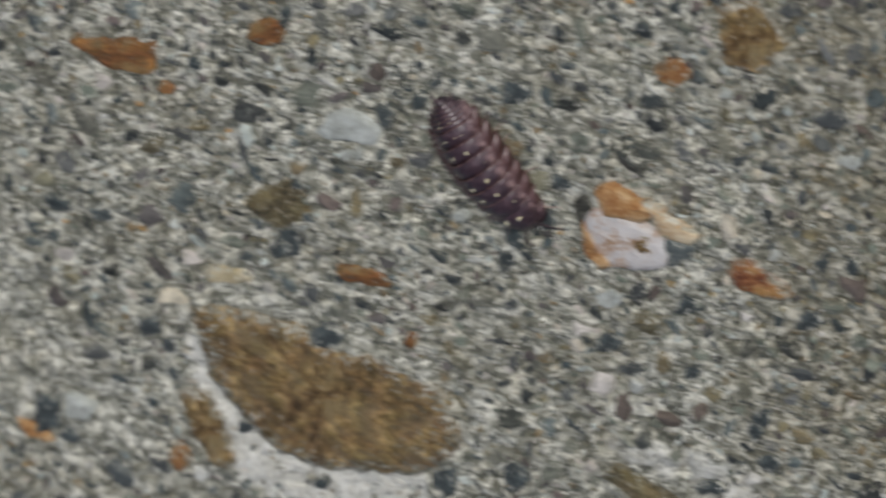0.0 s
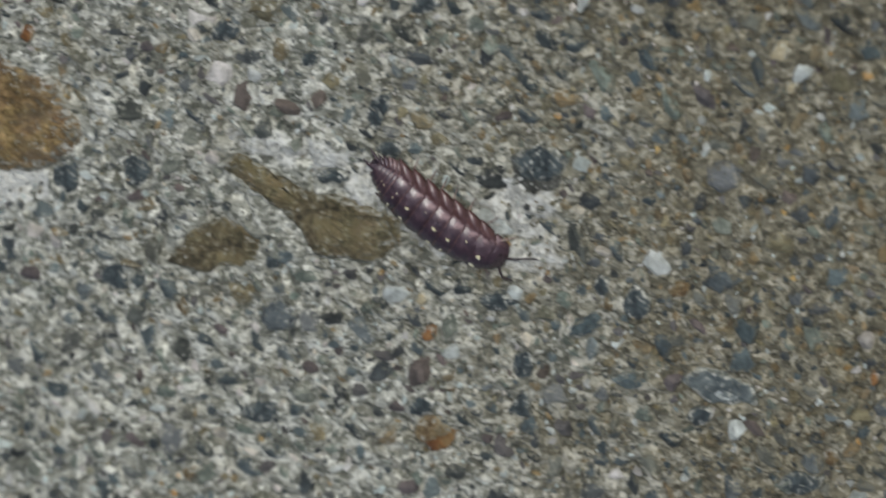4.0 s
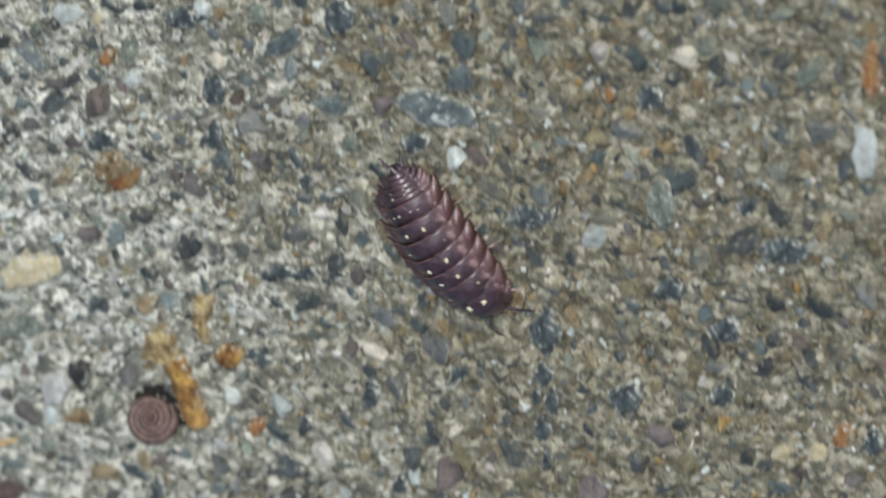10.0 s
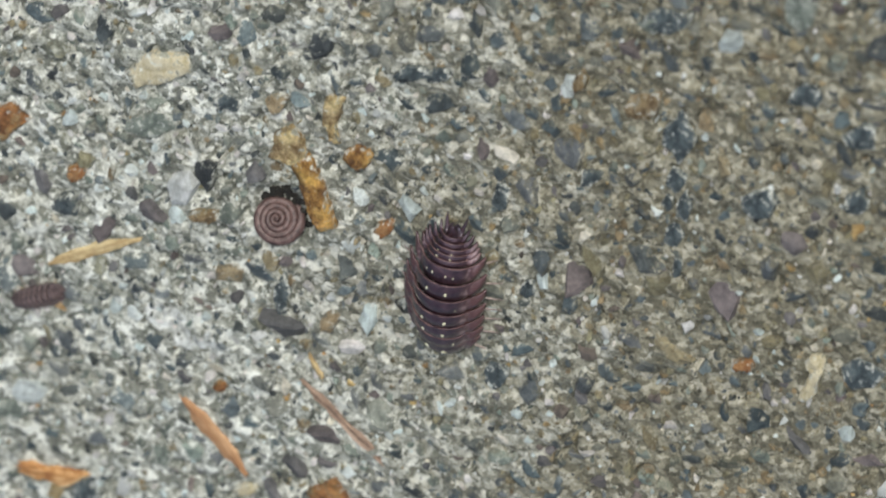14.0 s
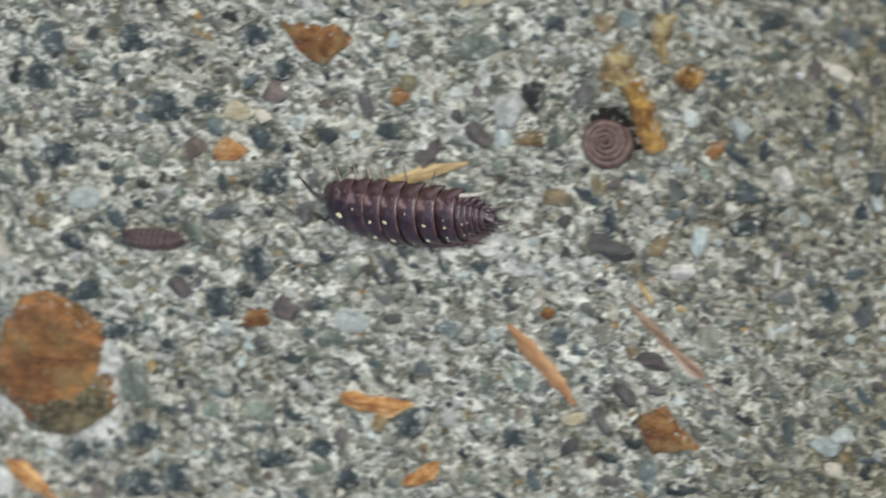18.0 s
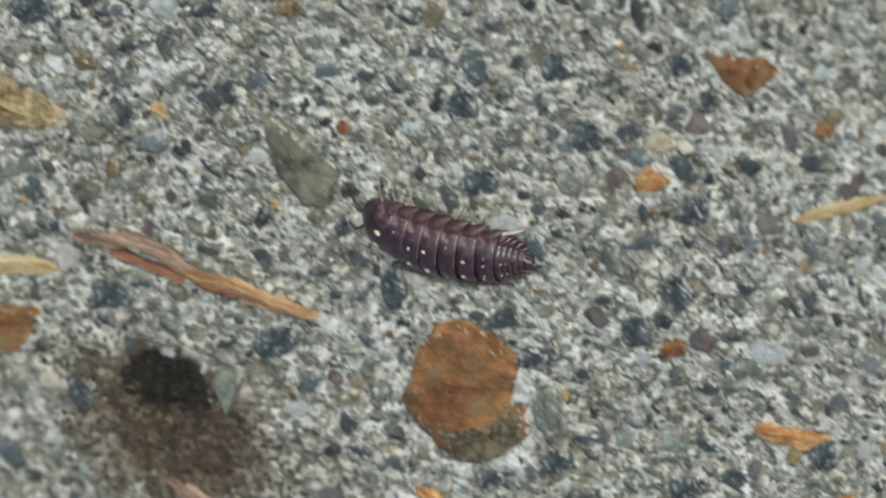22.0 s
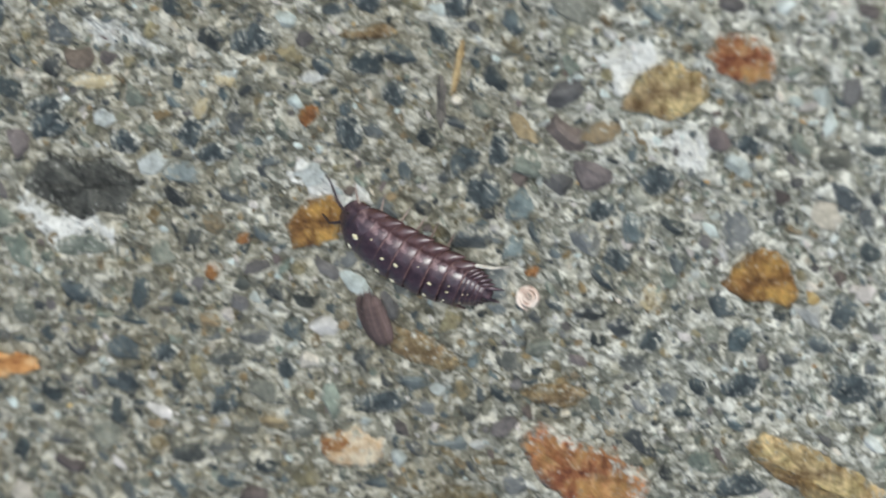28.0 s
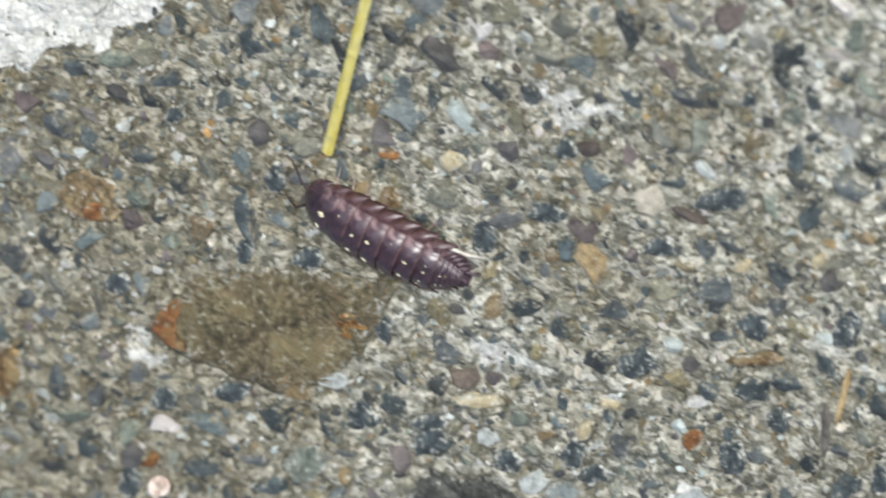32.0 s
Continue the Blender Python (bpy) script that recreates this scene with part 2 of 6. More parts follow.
STONES = {
    "dark": material("slate", (0.034, 0.042, 0.047), (0.115, 0.135, 0.14), 1.6, 0.6, 1.0, 0.3, per_piece=0.45, film=-0.3, creep=0.16),
    "blue": material("bluestone", (0.085, 0.1, 0.105), (0.22, 0.242, 0.24), 1.6, 0.65, 1.0, 0.3, per_piece=0.35, film=-0.1, creep=0.16),
    "mauve": material("mauve_siltstone", (0.095, 0.085, 0.085), (0.21, 0.185, 0.18), 1.4, 0.7, 1.0, 0.3, per_piece=0.3, film=0.0, creep=0.16),
    "grey": material("greywacke", (0.125, 0.138, 0.115), (0.31, 0.325, 0.27), 1.2, 0.7, 1.0, 0.3, per_piece=0.35, film=0.15),
    "pale": material("quartz_sand", (0.5, 0.505, 0.47), (0.86, 0.86, 0.83), 0.8, 0.42, 1.0, 0.3, per_piece=0.25, film=0.0),
    "sandy": material("sandstone", (0.17, 0.13, 0.07), (0.4, 0.33, 0.2), 0.8, 0.7, 1.0, 0.3, per_piece=0.35, film=0.1),
    "amber": material("amber_quartz", (0.34, 0.19, 0.06), (0.66, 0.46, 0.2), 0.7, 0.45, 0.8, 0.3, per_piece=0.35, film=-0.3),
    "brown": material("brown_stone", (0.1, 0.064, 0.024), (0.56, 0.4, 0.19), 0.8, 0.68, 1.0, 0.3, third=(0.27, 0.175, 0.068), film=-0.6, creep=0.2, stain_or_sheen=(0.3, 0.22, 0.12), clouds=0.5),
    "olive": material("olive_stone", (0.075, 0.066, 0.036), (0.46, 0.39, 0.23), 0.42, 0.7, 1.0, 0.3, third=(0.2, 0.165, 0.09), film=-0.25, creep=0.12, stain_or_sheen=(0.32, 0.25, 0.13), clouds=0.5),
    "rust": material("rusty_stone", (0.17, 0.082, 0.032), (0.52, 0.25, 0.085), 0.7, 0.75, 1.0, 0.3, third=(0.31, 0.145, 0.047), film=-0.9, creep=0.11, stain_or_sheen=(0.3, 0.19, 0.09), fibre=0.4, clouds=0.5),
    "red": material("red_stone", (0.2, 0.07, 0.03), (0.66, 0.4, 0.2), 0.8, 0.75, 1.0, 0.3, third=(0.42, 0.165, 0.06), film=-0.3, creep=0.2, stain_or_sheen=(0.52, 0.27, 0.1), clouds=0.5),
    "orange": material("orange_stone", (0.3, 0.12, 0.04), (0.6, 0.36, 0.16), 0.9, 0.7, 1.0, 0.3, film=0.1, creep=0.1, stain_or_sheen=(0.24, 0.13, 0.05)),
    "ochre": material("ochre_stone", (0.15, 0.07, 0.016), (0.62, 0.35, 0.1), 0.9, 0.5, 1.0, 0.3, film=-0.6, clouds=0.5),
    "tan": material("tan_stone", (0.15, 0.095, 0.036), (0.56, 0.43, 0.24), 0.7, 0.8, 1.0, 0.3, film=0.15, creep=0.08, stain_or_sheen=(0.2, 0.14, 0.07), clouds=0.5),
    "straw": material("straw_stone", (0.22, 0.135, 0.045), (0.76, 0.6, 0.32), 0.7, 0.7, 1.0, 0.3, film=-0.6, clouds=0.5),
    "ember": material("rusty_quartz", (0.42, 0.16, 0.05), (0.82, 0.6, 0.36), 0.9, 0.5, 1.0, 0.3, third=(0.6, 0.32, 0.13)),
    "cream": material("cream_stone", (0.5, 0.42, 0.25), (0.78, 0.7, 0.52), 0.8, 0.6, 0.8, 0.3, film=0.3, creep=0.1),
    "pink": material("lilac_quartz", (0.5, 0.3, 0.17), (0.8, 0.78, 0.8), 1.8, 0.35, 1.0, 0.3, third=(0.72, 0.68, 0.68)),
    "pinkish": material("pink_sandstone", (0.54, 0.36, 0.2), (0.84, 0.74, 0.56), 1.0, 0.6, 0.8, 0.3, film=-0.1),
    "greyolive": material("smooth_grey_stone", (0.1, 0.1, 0.068), (0.28, 0.265, 0.19), 1.2, 0.6, 1.0, 0.3, film=-0.6, clouds=0.5),
    # dark slate tone, which also paints the shade of cavities
    "darkstone": material("slate_or_hollow_shade", (0.02, 0.021, 0.019), (0.15, 0.15, 0.132), 1.8, 0.8, 1.0, 0.4, film=-0.6),
    "chalk": material("chalky_lime", (0.6, 0.6, 0.57), (0.9, 0.9, 0.87), 0.6, 0.9, 0.9, 0.25, film=-0.2, creep=0.14),
    "white": material("pale_mortar", (0.42, 0.42, 0.39), (0.88, 0.88, 0.85), 0.5, 0.9, 1.0, 0.3, film=0.35),
}


def mortar_material():
    m = bpy.data.materials.new("weathered_mortar")
    m.use_nodes = True
    n, links = m.node_tree.nodes, m.node_tree.links
    b = n["Principled BSDF"]
    co = n.new("ShaderNodeTexCoord")
    lime, crust = n.new("ShaderNodeAttribute"), n.new("ShaderNodeMath")
    lime.attribute_name = "lime"
    crust.operation = "MULTIPLY_ADD"
    links.new(noise_at(n, links, co, 1500, 6), crust.inputs[0])
    crust.inputs[1].default_value = 1.3
    links.new(lime.outputs["Fac"], crust.inputs[2])
    chalk = ramp_of(n, links, noise_at(n, links, co, 2600, 7), (0.3, (0.34, 0.34, 0.31)), (0.43, (0.76, 0.76, 0.72)), (0.56, (0.95, 0.95, 0.92)))
    low = n.new("ShaderNodeMath")
    low.operation = "MULTIPLY"
    low.inputs[1].default_value = 0.5
    links.new(crust.outputs[0], low.inputs[0])
    over = ramp_of(n, links, low.outputs[0], (0.52, (0, 0, 0)), (0.68, (0.95, 0.95, 0.95)))
    links.new(mixed(n, links, over, cement(n, links, co), chalk), b.inputs["Base Color"])
    relief = n.new("ShaderNodeBump")
    relief.inputs["Strength"].default_value, relief.inputs["Distance"].default_value = 1.0, 0.4 * MM
    links.new(noise_at(n, links, co, 2400, 8), relief.inputs["Height"])
    links.new(relief.outputs["Normal"], b.inputs["Normal"])
    b.inputs["Roughness"].default_value = 0.85
    return m


MORTAR = mortar_material()


# ---- helpers ----
def mesh_of(name, verts, faces, mat, smooth=False, cover=None):
    """cover: for each vertex, how far paste has crept over it, 0 to 1."""
    me = bpy.data.meshes.new(name)
    me.from_pydata(verts, [], faces)
    me.materials.append(mat)
    if smooth:
        me.polygons.foreach_set("use_smooth", [True] * len(me.polygons))
    if cover is not None:
        me.attributes.new("cover", "FLOAT", "POINT").data.foreach_set("value", cover)
    me.update()
    return me


def child(name, me, parent, m=None, label=""):
    ob = new(name, me)
    ob.parent = parent
    if m is not None:
        ob.matrix_basis = m
    return tagged(ob, label)


class Field:
    """Smooth random heights, -0.5 to 0.5, over a lattice of the given cell in millimetres."""

    def __init__(self, cell, seed):
        self.cell, self.grid = cell, np.random.RandomState(seed).rand(256, 256) - 0.5

    def __call__(self, x, y):
        u, v = np.asarray(x, float) / self.cell + 1000, np.asarray(y, float) / self.cell + 1000
        i, j = np.floor(u).astype(int), np.floor(v).astype(int)
        a, b = u - i, v - j
        a, b = a * a * (3 - 2 * a), b * b * (3 - 2 * b)
        g = self.grid
        i0, i1, j0, j1 = i % 256, (i + 1) % 256, j % 256, (j + 1) % 256
        return (g[i0, j0] * (1 - a) + g[i1, j0] * a) * (1 - b) + (g[i0, j1] * (1 - a) + g[i1, j1] * a) * b


FIELDS = [(Field(26, 1), 0.5), (Field(6.3, 2), 0.3), (Field(1.9, 3), 0.5), (Field(0.9, 4), 0.36), (Field(0.48, 5), 0.3)]
PITS = Field(1.1, 9)
HOLLOWS = [(-40.5, -80.2, 3.0, 1.3), (24.6, -52.6, 2.15, 0.95)]


def height(x, y, octaves=5):
    """The slab's height in millimetres."""
    z = sum(f(x, y) * a for f, a in FIELDS[:octaves])
    if octaves > 3:
        z = z - 4.2 * np.clip(PITS(x, y) - 0.25, 0, 0.25)
    for hx, hy, r, d in HOLLOWS:
        z = z - d * np.exp(-(((x - hx) ** 2 + (y - hy) ** 2) / (r * r)) ** 2.5)
    return z


# ---- the slab ----
def axis(lo, hi, step):
    inner = np.arange(lo, hi + step / 2, step)
    out = step * np.cumsum(1.45 ** np.arange(1, 31))
    return np.concatenate([lo - out[::-1], inner, hi + out])


FRAY = [Field(1.7, 31), Field(1.3, 32)]


def window(ring, xs, ys, more):
    """The rows and columns of the lattice that an outline covers."""
    (x0, y0), (x1, y1) = ring.min(0) - more, ring.max(0) + more
    return np.searchsorted(ys, y0), np.searchsorted(ys, y1), np.searchsorted(xs, x0), np.searchsorted(xs, x1)


def within(ring, px, py):
    inside = np.zeros(px.shape, bool)
    for (ax, ay), (bx, by) in zip(ring, np.roll(ring, -1, 0)):
        if ay != by:
            inside ^= ((ay > py) != (by > py)) & (px < (bx - ax) * (py - ay) / (by - ay) + ax)
    return inside


def slab():
    xs, ys = axis(-140, 94, 0.24), axis(-112, 42, 0.24)
    gx, gy = np.meshgrid(xs, ys)
    gz = height(gx, gy)
    bed = height(gx, gy, 3)
    lime = np.zeros(gx.shape)
    for ring, thick in LIMES:
        j0, j1, i0, i1 = window(ring, xs, ys, 1.6)
        px, py = gx[j0:j1, i0:i1], gy[j0:j1, i0:i1]
        for k in range(7):
            a, r = k * 2.4, 0.13 * k
            wx, wy = px + 2.4 * FRAY[0](px, py) + r * math.cos(a), py + 2.4 * FRAY[1](px, py) + r * math.sin(a)
            lime[j0:j1, i0:i1] = np.maximum(lime[j0:j1, i0:i1], thick * within(ring, wx, wy) * (1 - 0.07 * k))
    for ring in BEDS:
        j0, j1, i0, i1 = window(ring, xs, ys, 0)
        inside = within(ring, gx[j0:j1, i0:i1], gy[j0:j1, i0:i1])
        gz[j0:j1, i0:i1] = np.where(inside, np.minimum(gz[j0:j1, i0:i1], bed[j0:j1, i0:i1] - 0.25), gz[j0:j1, i0:i1])
    nx, ny = len(xs), len(ys)
    co = np.stack([gx, gy, gz], -1).reshape(-1, 3) * MM
    idx = np.arange(nx * ny).reshape(ny, nx)
    quads = np.stack([idx[:-1, :-1], idx[:-1, 1:], idx[1:, 1:], idx[1:, :-1]], -1).reshape(-1, 4)
    me = bpy.data.meshes.new("ground")
    me.vertices.add(len(co))
    me.vertices.foreach_set("co", co.ravel())
    me.loops.add(quads.size)
    me.loops.foreach_set("vertex_index", quads.ravel())
    me.polygons.add(len(quads))
    me.polygons.foreach_set("loop_start", np.arange(0, quads.size, 4))
    me.materials.append(MORTAR)
    me.attributes.new("lime", "FLOAT", "POINT").data.foreach_set("value", lime.ravel())
    me.update(calc_edges=True)
    me.polygons.foreach_set("use_smooth", [True] * len(quads))
    ground.data = me


ground = tagged(new("ground", bpy.data.meshes.new("bare")), "weathered grey concrete with exposed sand and gravel, brown film on part", "concrete", kind="structure")
LIMES = []  # outlines of the chalky stretches and of one painted sun patch, and how thick they lie
BEDS = []  # outlines of the stones, under which the slab is hollowed
TAKEN = [(-67.2, -47.9, 0.95), (-120.1, -47.2, 0.95), (-34.0, -85.3, 2.4), (-41.3, -87.9, 3.4), (-45.7, -84.6, 2.4), (-46.7, -77.7, 1.6), (-39.6, -84.9, 3.6), (-36.6, -83.9, 3.2), (-43.3, -85.1, 3.0), (-43.9, -78.6, 1.8), (24.4, -52.8, 2.3), (-40.5, -80.2, 2.4)]  # x, y and radius of what is set into the slab, in millimetres


def prism(outline, h, seed, depth=0.8):
    """A worn stone: an outline in millimetres with a broken edge, a rounded shoulder and an uneven top."""
    rng = np.random.RandomState(seed)
    ring = []
    for (x0, y0), (x1, y1) in zip(outline, outline[1:] + outline[:1]):
        n = max(1, int(math.hypot(x1 - x0, y1 - y0) / 0.7))
        for k in range(n):
            j = 0.2 if k else 0.06
            ring.append((x0 + (x1 - x0) * k / n + rng.uniform(-j, j), y0 + (y1 - y0) * k / n + rng.uniform(-j, j)))
    n = len(ring)
    verts, faces = [], []
    levels = [(1.03, -depth), (1.0, h * 0.35), (0.93, h * 0.85), (0.76, h), (0.55, h * 1.05), (0.3, h * 1.08)]
    for s, z in levels:
        for x, y in ring:
            verts.append((x * s * MM, y * s * MM, (z + rng.uniform(-0.13, 0.13) * (z > 0)) * MM))
    verts.append((0, 0, h * 1.1 * MM))
    for a in range(len(levels) - 1):
        for k in range(n):
            faces.append((a * n + k, a * n + (k + 1) % n, (a + 1) * n + (k + 1) % n, (a + 1) * n + k))
    a = (len(levels) - 1) * n
    faces += [(a + k, a + (k + 1) % n, len(verts) - 1) for k in range(n)]
    cover = [c for c in (1.0, 1.0, 0.75, 0.3, 0.05, 0.0) for _ in range(n)] + [0.0]
    return verts, faces, cover


COUNT = [100]


def stone(x, y, outline, h, kind, label=""):
    """A stone of its own shape, set into the slab."""
    COUNT[0] += 1
    outline = [(px * 1.05, py * 1.05) for px, py in outline]
    area = sum(a[0] * b[1] - b[0] * a[1] for a, b in zip(outline, outline[1:] + outline[:1]))
    if area < 0:
        outline = outline[::-1]
    verts, faces, cover = prism(outline, h, COUNT[0])
    inside = [(x + px * s, y + py * s) for px, py in outline for s in (0.15, 0.4, 0.65, 0.85)]
    z = float(np.mean(height(np.array([p[0] for p in inside]), np.array([p[1] for p in inside]), 3))) + 0.1
    BEDS.append(np.array([(x + px * 0.97, y + py * 0.97) for px, py in outline]))
    child("stone", mesh_of("stone", verts, faces, STONES[kind], True, cover), ground, pose(x * MM, y * MM, z * MM), label)
    for px, py in outline:
        TAKEN.append((x + px * 0.55, y + py * 0.55, 0.45 * math.hypot(px, py)))
    TAKEN.append((x, y, 0.5 * min(math.hypot(*p) for p in outline)))


def patch(x, y, outline, h, kind):
    """A stretch of chalky lime in the slab, or of sunlit ground painted as lime, with loose pale crumbs on it."""
    LIMES.append((np.array([(x + px, y + py) for px, py in outline]), 1.15 if kind == "chalk" else 0.62))
    COUNT[0] += 1
    rng = np.random.RandomState(COUNT[0])
    verts, faces = [], []
    pairs = list(zip(outline, outline[1:] + outline[:1]))
    lo, hi = np.min(outline, 0), np.max(outline, 0)
    for k in range(int((hi[0] - lo[0]) * (hi[1] - lo[1]) * h * 16)):
        cx, cy = rng.uniform(lo[0], hi[0]), rng.uniform(lo[1], hi[1])
        inside = sum((p[1] > cy) != (q[1] > cy) and cx < (q[0] - p[0]) * (cy - p[1]) / (q[1] - p[1]) + p[0] for p, q in pairs) % 2
        if inside:
            cx, cy, q = cx + rng.normal(0, 0.3), cy + rng.normal(0, 0.3), rng.uniform(0.08, 0.3)
            z = float(height(x + cx, y + cy, 3)) + rng.uniform(0.0, 0.16)
            base = len(verts)
            for r, up in ((1.0, -0.3), (0.8, 0.06)):
                for i in range(6):
                    w = q * r * rng.uniform(0.65, 1.25)
                    verts.append(((cx + w * math.cos(i * 1.0472)) * MM, (cy + w * math.sin(i * 1.0472)) * MM, (z + up + rng.uniform(-0.05, 0.05)) * MM))
            verts.append((cx * MM, cy * MM, (z + rng.uniform(0.08, 0.2)) * MM))
            for i in range(6):
                m = (i + 1) % 6
                faces += [(base + i, base + m, base + 6 + m, base + 6 + i), (base + 6 + i, base + 6 + m, base + 12)]
            if k % 2 == 0:
                TAKEN.append((x + cx, y + cy, 0.3))
    ob = child("crust_or_sun_patch", mesh_of("crust_or_sun_patch", verts, faces, STONES[kind]), ground, pose(x * MM, y * MM, 0), "chalky pale mortar crust or painted sun patch")
    tagged(ob, kind="stuff")


def pebble(x, y, length, width, turn, h, kind):
    """A small stone of roundish or angular outline."""
    COUNT[0] += 1
    rng = np.random.RandomState(COUNT[0])
    n = rng.randint(7, 11)
    outline = []
    for k in range(n):
        a = 6.2832 * (k + rng.uniform(-0.25, 0.25)) / n
        r = rng.uniform(0.7, 1.2)
        outline.append((r * math.cos(a) * length / 2, r * math.sin(a) * width / 2))
    verts, faces, cover = prism(outline, h, COUNT[0])
    child("pebble", mesh_of("pebble", verts, faces, STONES[kind], True, cover), ground, pose(x * MM, y * MM, (float(height(x, y, 3)) + 0.08) * MM, 0, 0, turn))
    c, s = math.cos(radians(turn)), math.sin(radians(turn))
    BEDS.append(np.array([(x + (px * c - py * s) * 0.95, y + (px * s + py * c) * 0.95) for px, py in outline]))
    TAKEN.append((x, y, 0.42 * math.sqrt(length * width)))


stone(-10.1, -9.4, [(-9.6, 5.4), (-7.2, 6.1), (-0.9, 5.0), (0.3, 4.0), (4.8, 3.8), (8.9, 2.3), (10.4, -1.9), (9.4, -3.8), (5.7, -5.8), (-1.3, -6.5), (-4.6, -5.6), (-6.9, -3.0), (-9.0, 0.1)], 0.3, "brown", "large flat ochre-brown stone set in pale mortar")
patch(-13.5, -14.4, [(-7.7, 6.3), (-6.2, 7.0), (-5.1, 5.2), (-3.1, 3.3), (-1.5, 1.6), (-1.4, -0.6), (1.1, -0.9), (3.1, -1.0), (4.9, -1.1), (7.2, -1.1), (10.5, -0.6), (9.1, -3.7), (5.7, -4.8), (2.1, -5.0), (-2.0, -4.2), (-4.9, -3.7), (-5.4, 0.2), (-6.4, 3.0)], 0.16, "chalk")
stone(18.7, -15.1, [(-6.6, 2.5), (-5.1, 3.8), (-1.1, 1.5), (2.5, 1.2), (6.2, 0.4), (6.3, -1.8), (4.1, -3.5), (-0.5, -3.8), (-1.5, -1.3), (-4.3, 1.0)], 0.2, "olive", "olive-brown flat stone worn level with the concrete")
stone(10.2, -19.8, [(-4.1, -1.8), (-1.9, 1.1), (1.0, 2.6), (3.5, 1.1), (2.9, -0.6), (-1.5, -2.3)], 0.2, "olive", "small olive-brown flat stone in the concrete")
stone(-18.0, -76.1, [(-1.7, 4.2), (-1.0, 4.7), (0.7, 5.0), (2.0, 4.4), (4.1, 2.9), (3.6, 1.8), (3.0, 0.6), (3.2, -0.9), (3.5, -2.9), (1.6, -4.6), (-0.6, -5.7), (-2.8, -4.9), (-3.9, -3.2), (-4.8, -1.5), (-3.6, 1.2)], 0.3, "rust", "rust-orange angular stone set in the concrete")
patch(-17.4, -79.5, [(2.9, 5.4), (4.3, 3.6), (3.9, 0.1), (1.8, -2.0), (-0.3, -2.9), (-2.4, -3.4), (-5.0, -1.9), (-5.7, 0.2), (-4.7, -1.2), (-3.0, -2.9), (-0.1, -2.4), (3.0, 0.3), (3.0, 2.5), (2.3, 4.5)], 0.12, "white")
stone(-110.3, -32.9, [(-8.4, -1.3), (-5.4, 2.3), (0.1, 4.4), (5.8, 4.9), (9.3, 4.8), (7.0, 0.4), (3.6, -3.6), (-0.1, -5.1), (-4.8, -3.9), (-7.6, -2.9)], 0.25, "olive", "large olive-brown stone with a rusty corner")
stone(-65.9, -61.3, [(-3.7, 1.7), (-2.2, 3.1), (1.6, 2.1), (4.9, 0.0), (3.1, -3.4), (-0.7, -2.7), (-2.8, -0.8)], 0.3, "red", "brick-red and orange weathered stone")
stone(-49.0, -58.5, [(-4.6, 1.5), (-2.5, 2.4), (1.6, 1.1), (4.5, -0.7), (3.5, -1.8), (0.3, -2.5), (-2.9, -0.1)], 0.3, "straw", "long ochre stone with a pale edge")
stone(-49.6, -58.9, [(-3.6, 1.2), (-2.3, 1.1), (1.4, -0.5), (3.4, -1.1), (0.8, -1.9), (-2.2, -0.1)], 0.45, "brown", "")
stone(-27.6, -60.1, [(-1.9, 3.3), (-0.2, 2.3), (1.2, 1.2), (2.5, -0.5), (1.6, -2.9), (0.0, -3.2), (-1.3, -1.2), (-1.9, 0.9)], 0.45, "greyolive", "smooth grey-olive stone standing proud")
stone(16.6, 8.8, [(-3.1, 1.3), (-1.6, 2.8), (1.4, 1.8), (3.5, 1.0), (3.2, -1.2), (0.8, -2.2), (-1.4, -2.4), (-2.8, -1.1)], 0.5, "pink", "white and lilac quartz pebble with rusty flecks")
stone(17.0, 12.2, [(-2.3, 0.9), (-1.0, 1.6), (1.3, 0.3), (2.8, -0.2), (1.0, -1.3), (-1.8, -1.0)], 0.6, "ember", "rusty orange band over the quartz pebble")
stone(20.7, 11.0, [(-2.2, 1.6), (-0.1, 0.8), (2.0, -0.4), (1.2, -1.2), (-1.0, -0.8)], 0.5, "pinkish", "pale yellowish edge of the quartz pebble")
# no recess here: a dark flat stone carries the cavity's shade
stone(13.2, 10.8, [(-0.7, 0.5), (0.6, 1.5), (0.8, 0.0), (-0.1, -1.3), (-0.6, -0.7)], 0.05, "darkstone", "dark flat stone painted for the shaded cavity beside the quartz pebble")
stone(20.9, 8.8, [(-1.0, 1.1), (1.4, 0.6), (0.8, -0.4), (-1.2, -1.3)], 0.42, "blue", "grey-lilac end of the quartz pebble")
stone(18.0, 8.9, [(-0.7, 0.6), (0.6, 0.9), (0.6, -0.5), (0.0, -0.9), (-0.6, -0.2)], 0.62, "brown", "")
stone(14.0, 7.9, [(-0.8, 2.0), (-0.2, 1.6), (0.0, -0.1), (1.3, -1.3), (0.4, -1.7), (-0.8, -0.5)], 0.58, "ember", "")
stone(26.5, 7.6, [(-2.1, 0.2), (-1.4, 1.3), (-0.2, 1.7), (1.2, 0.5), (2.7, -1.1), (0.9, -1.4), (-1.1, -1.2)], 0.4, "red", "orange-red stone chip beside the quartz pebble")
stone(-50.3, -43.9, [(-3.1, -0.6), (0.1, 2.6), (1.4, 2.0), (2.0, -0.7), (1.4, -1.6), (-1.7, -1.7)], 0.3, "ochre", "three-cornered orange-brown stone")
stone(-55.0, -30.1, [(-3.4, -1.8), (-2.0, 0.6), (0.5, 2.3), (2.6, 1.5), (2.5, -0.4), (-0.1, -2.1)], 0.35, "straw", "rough yellow-brown stone")
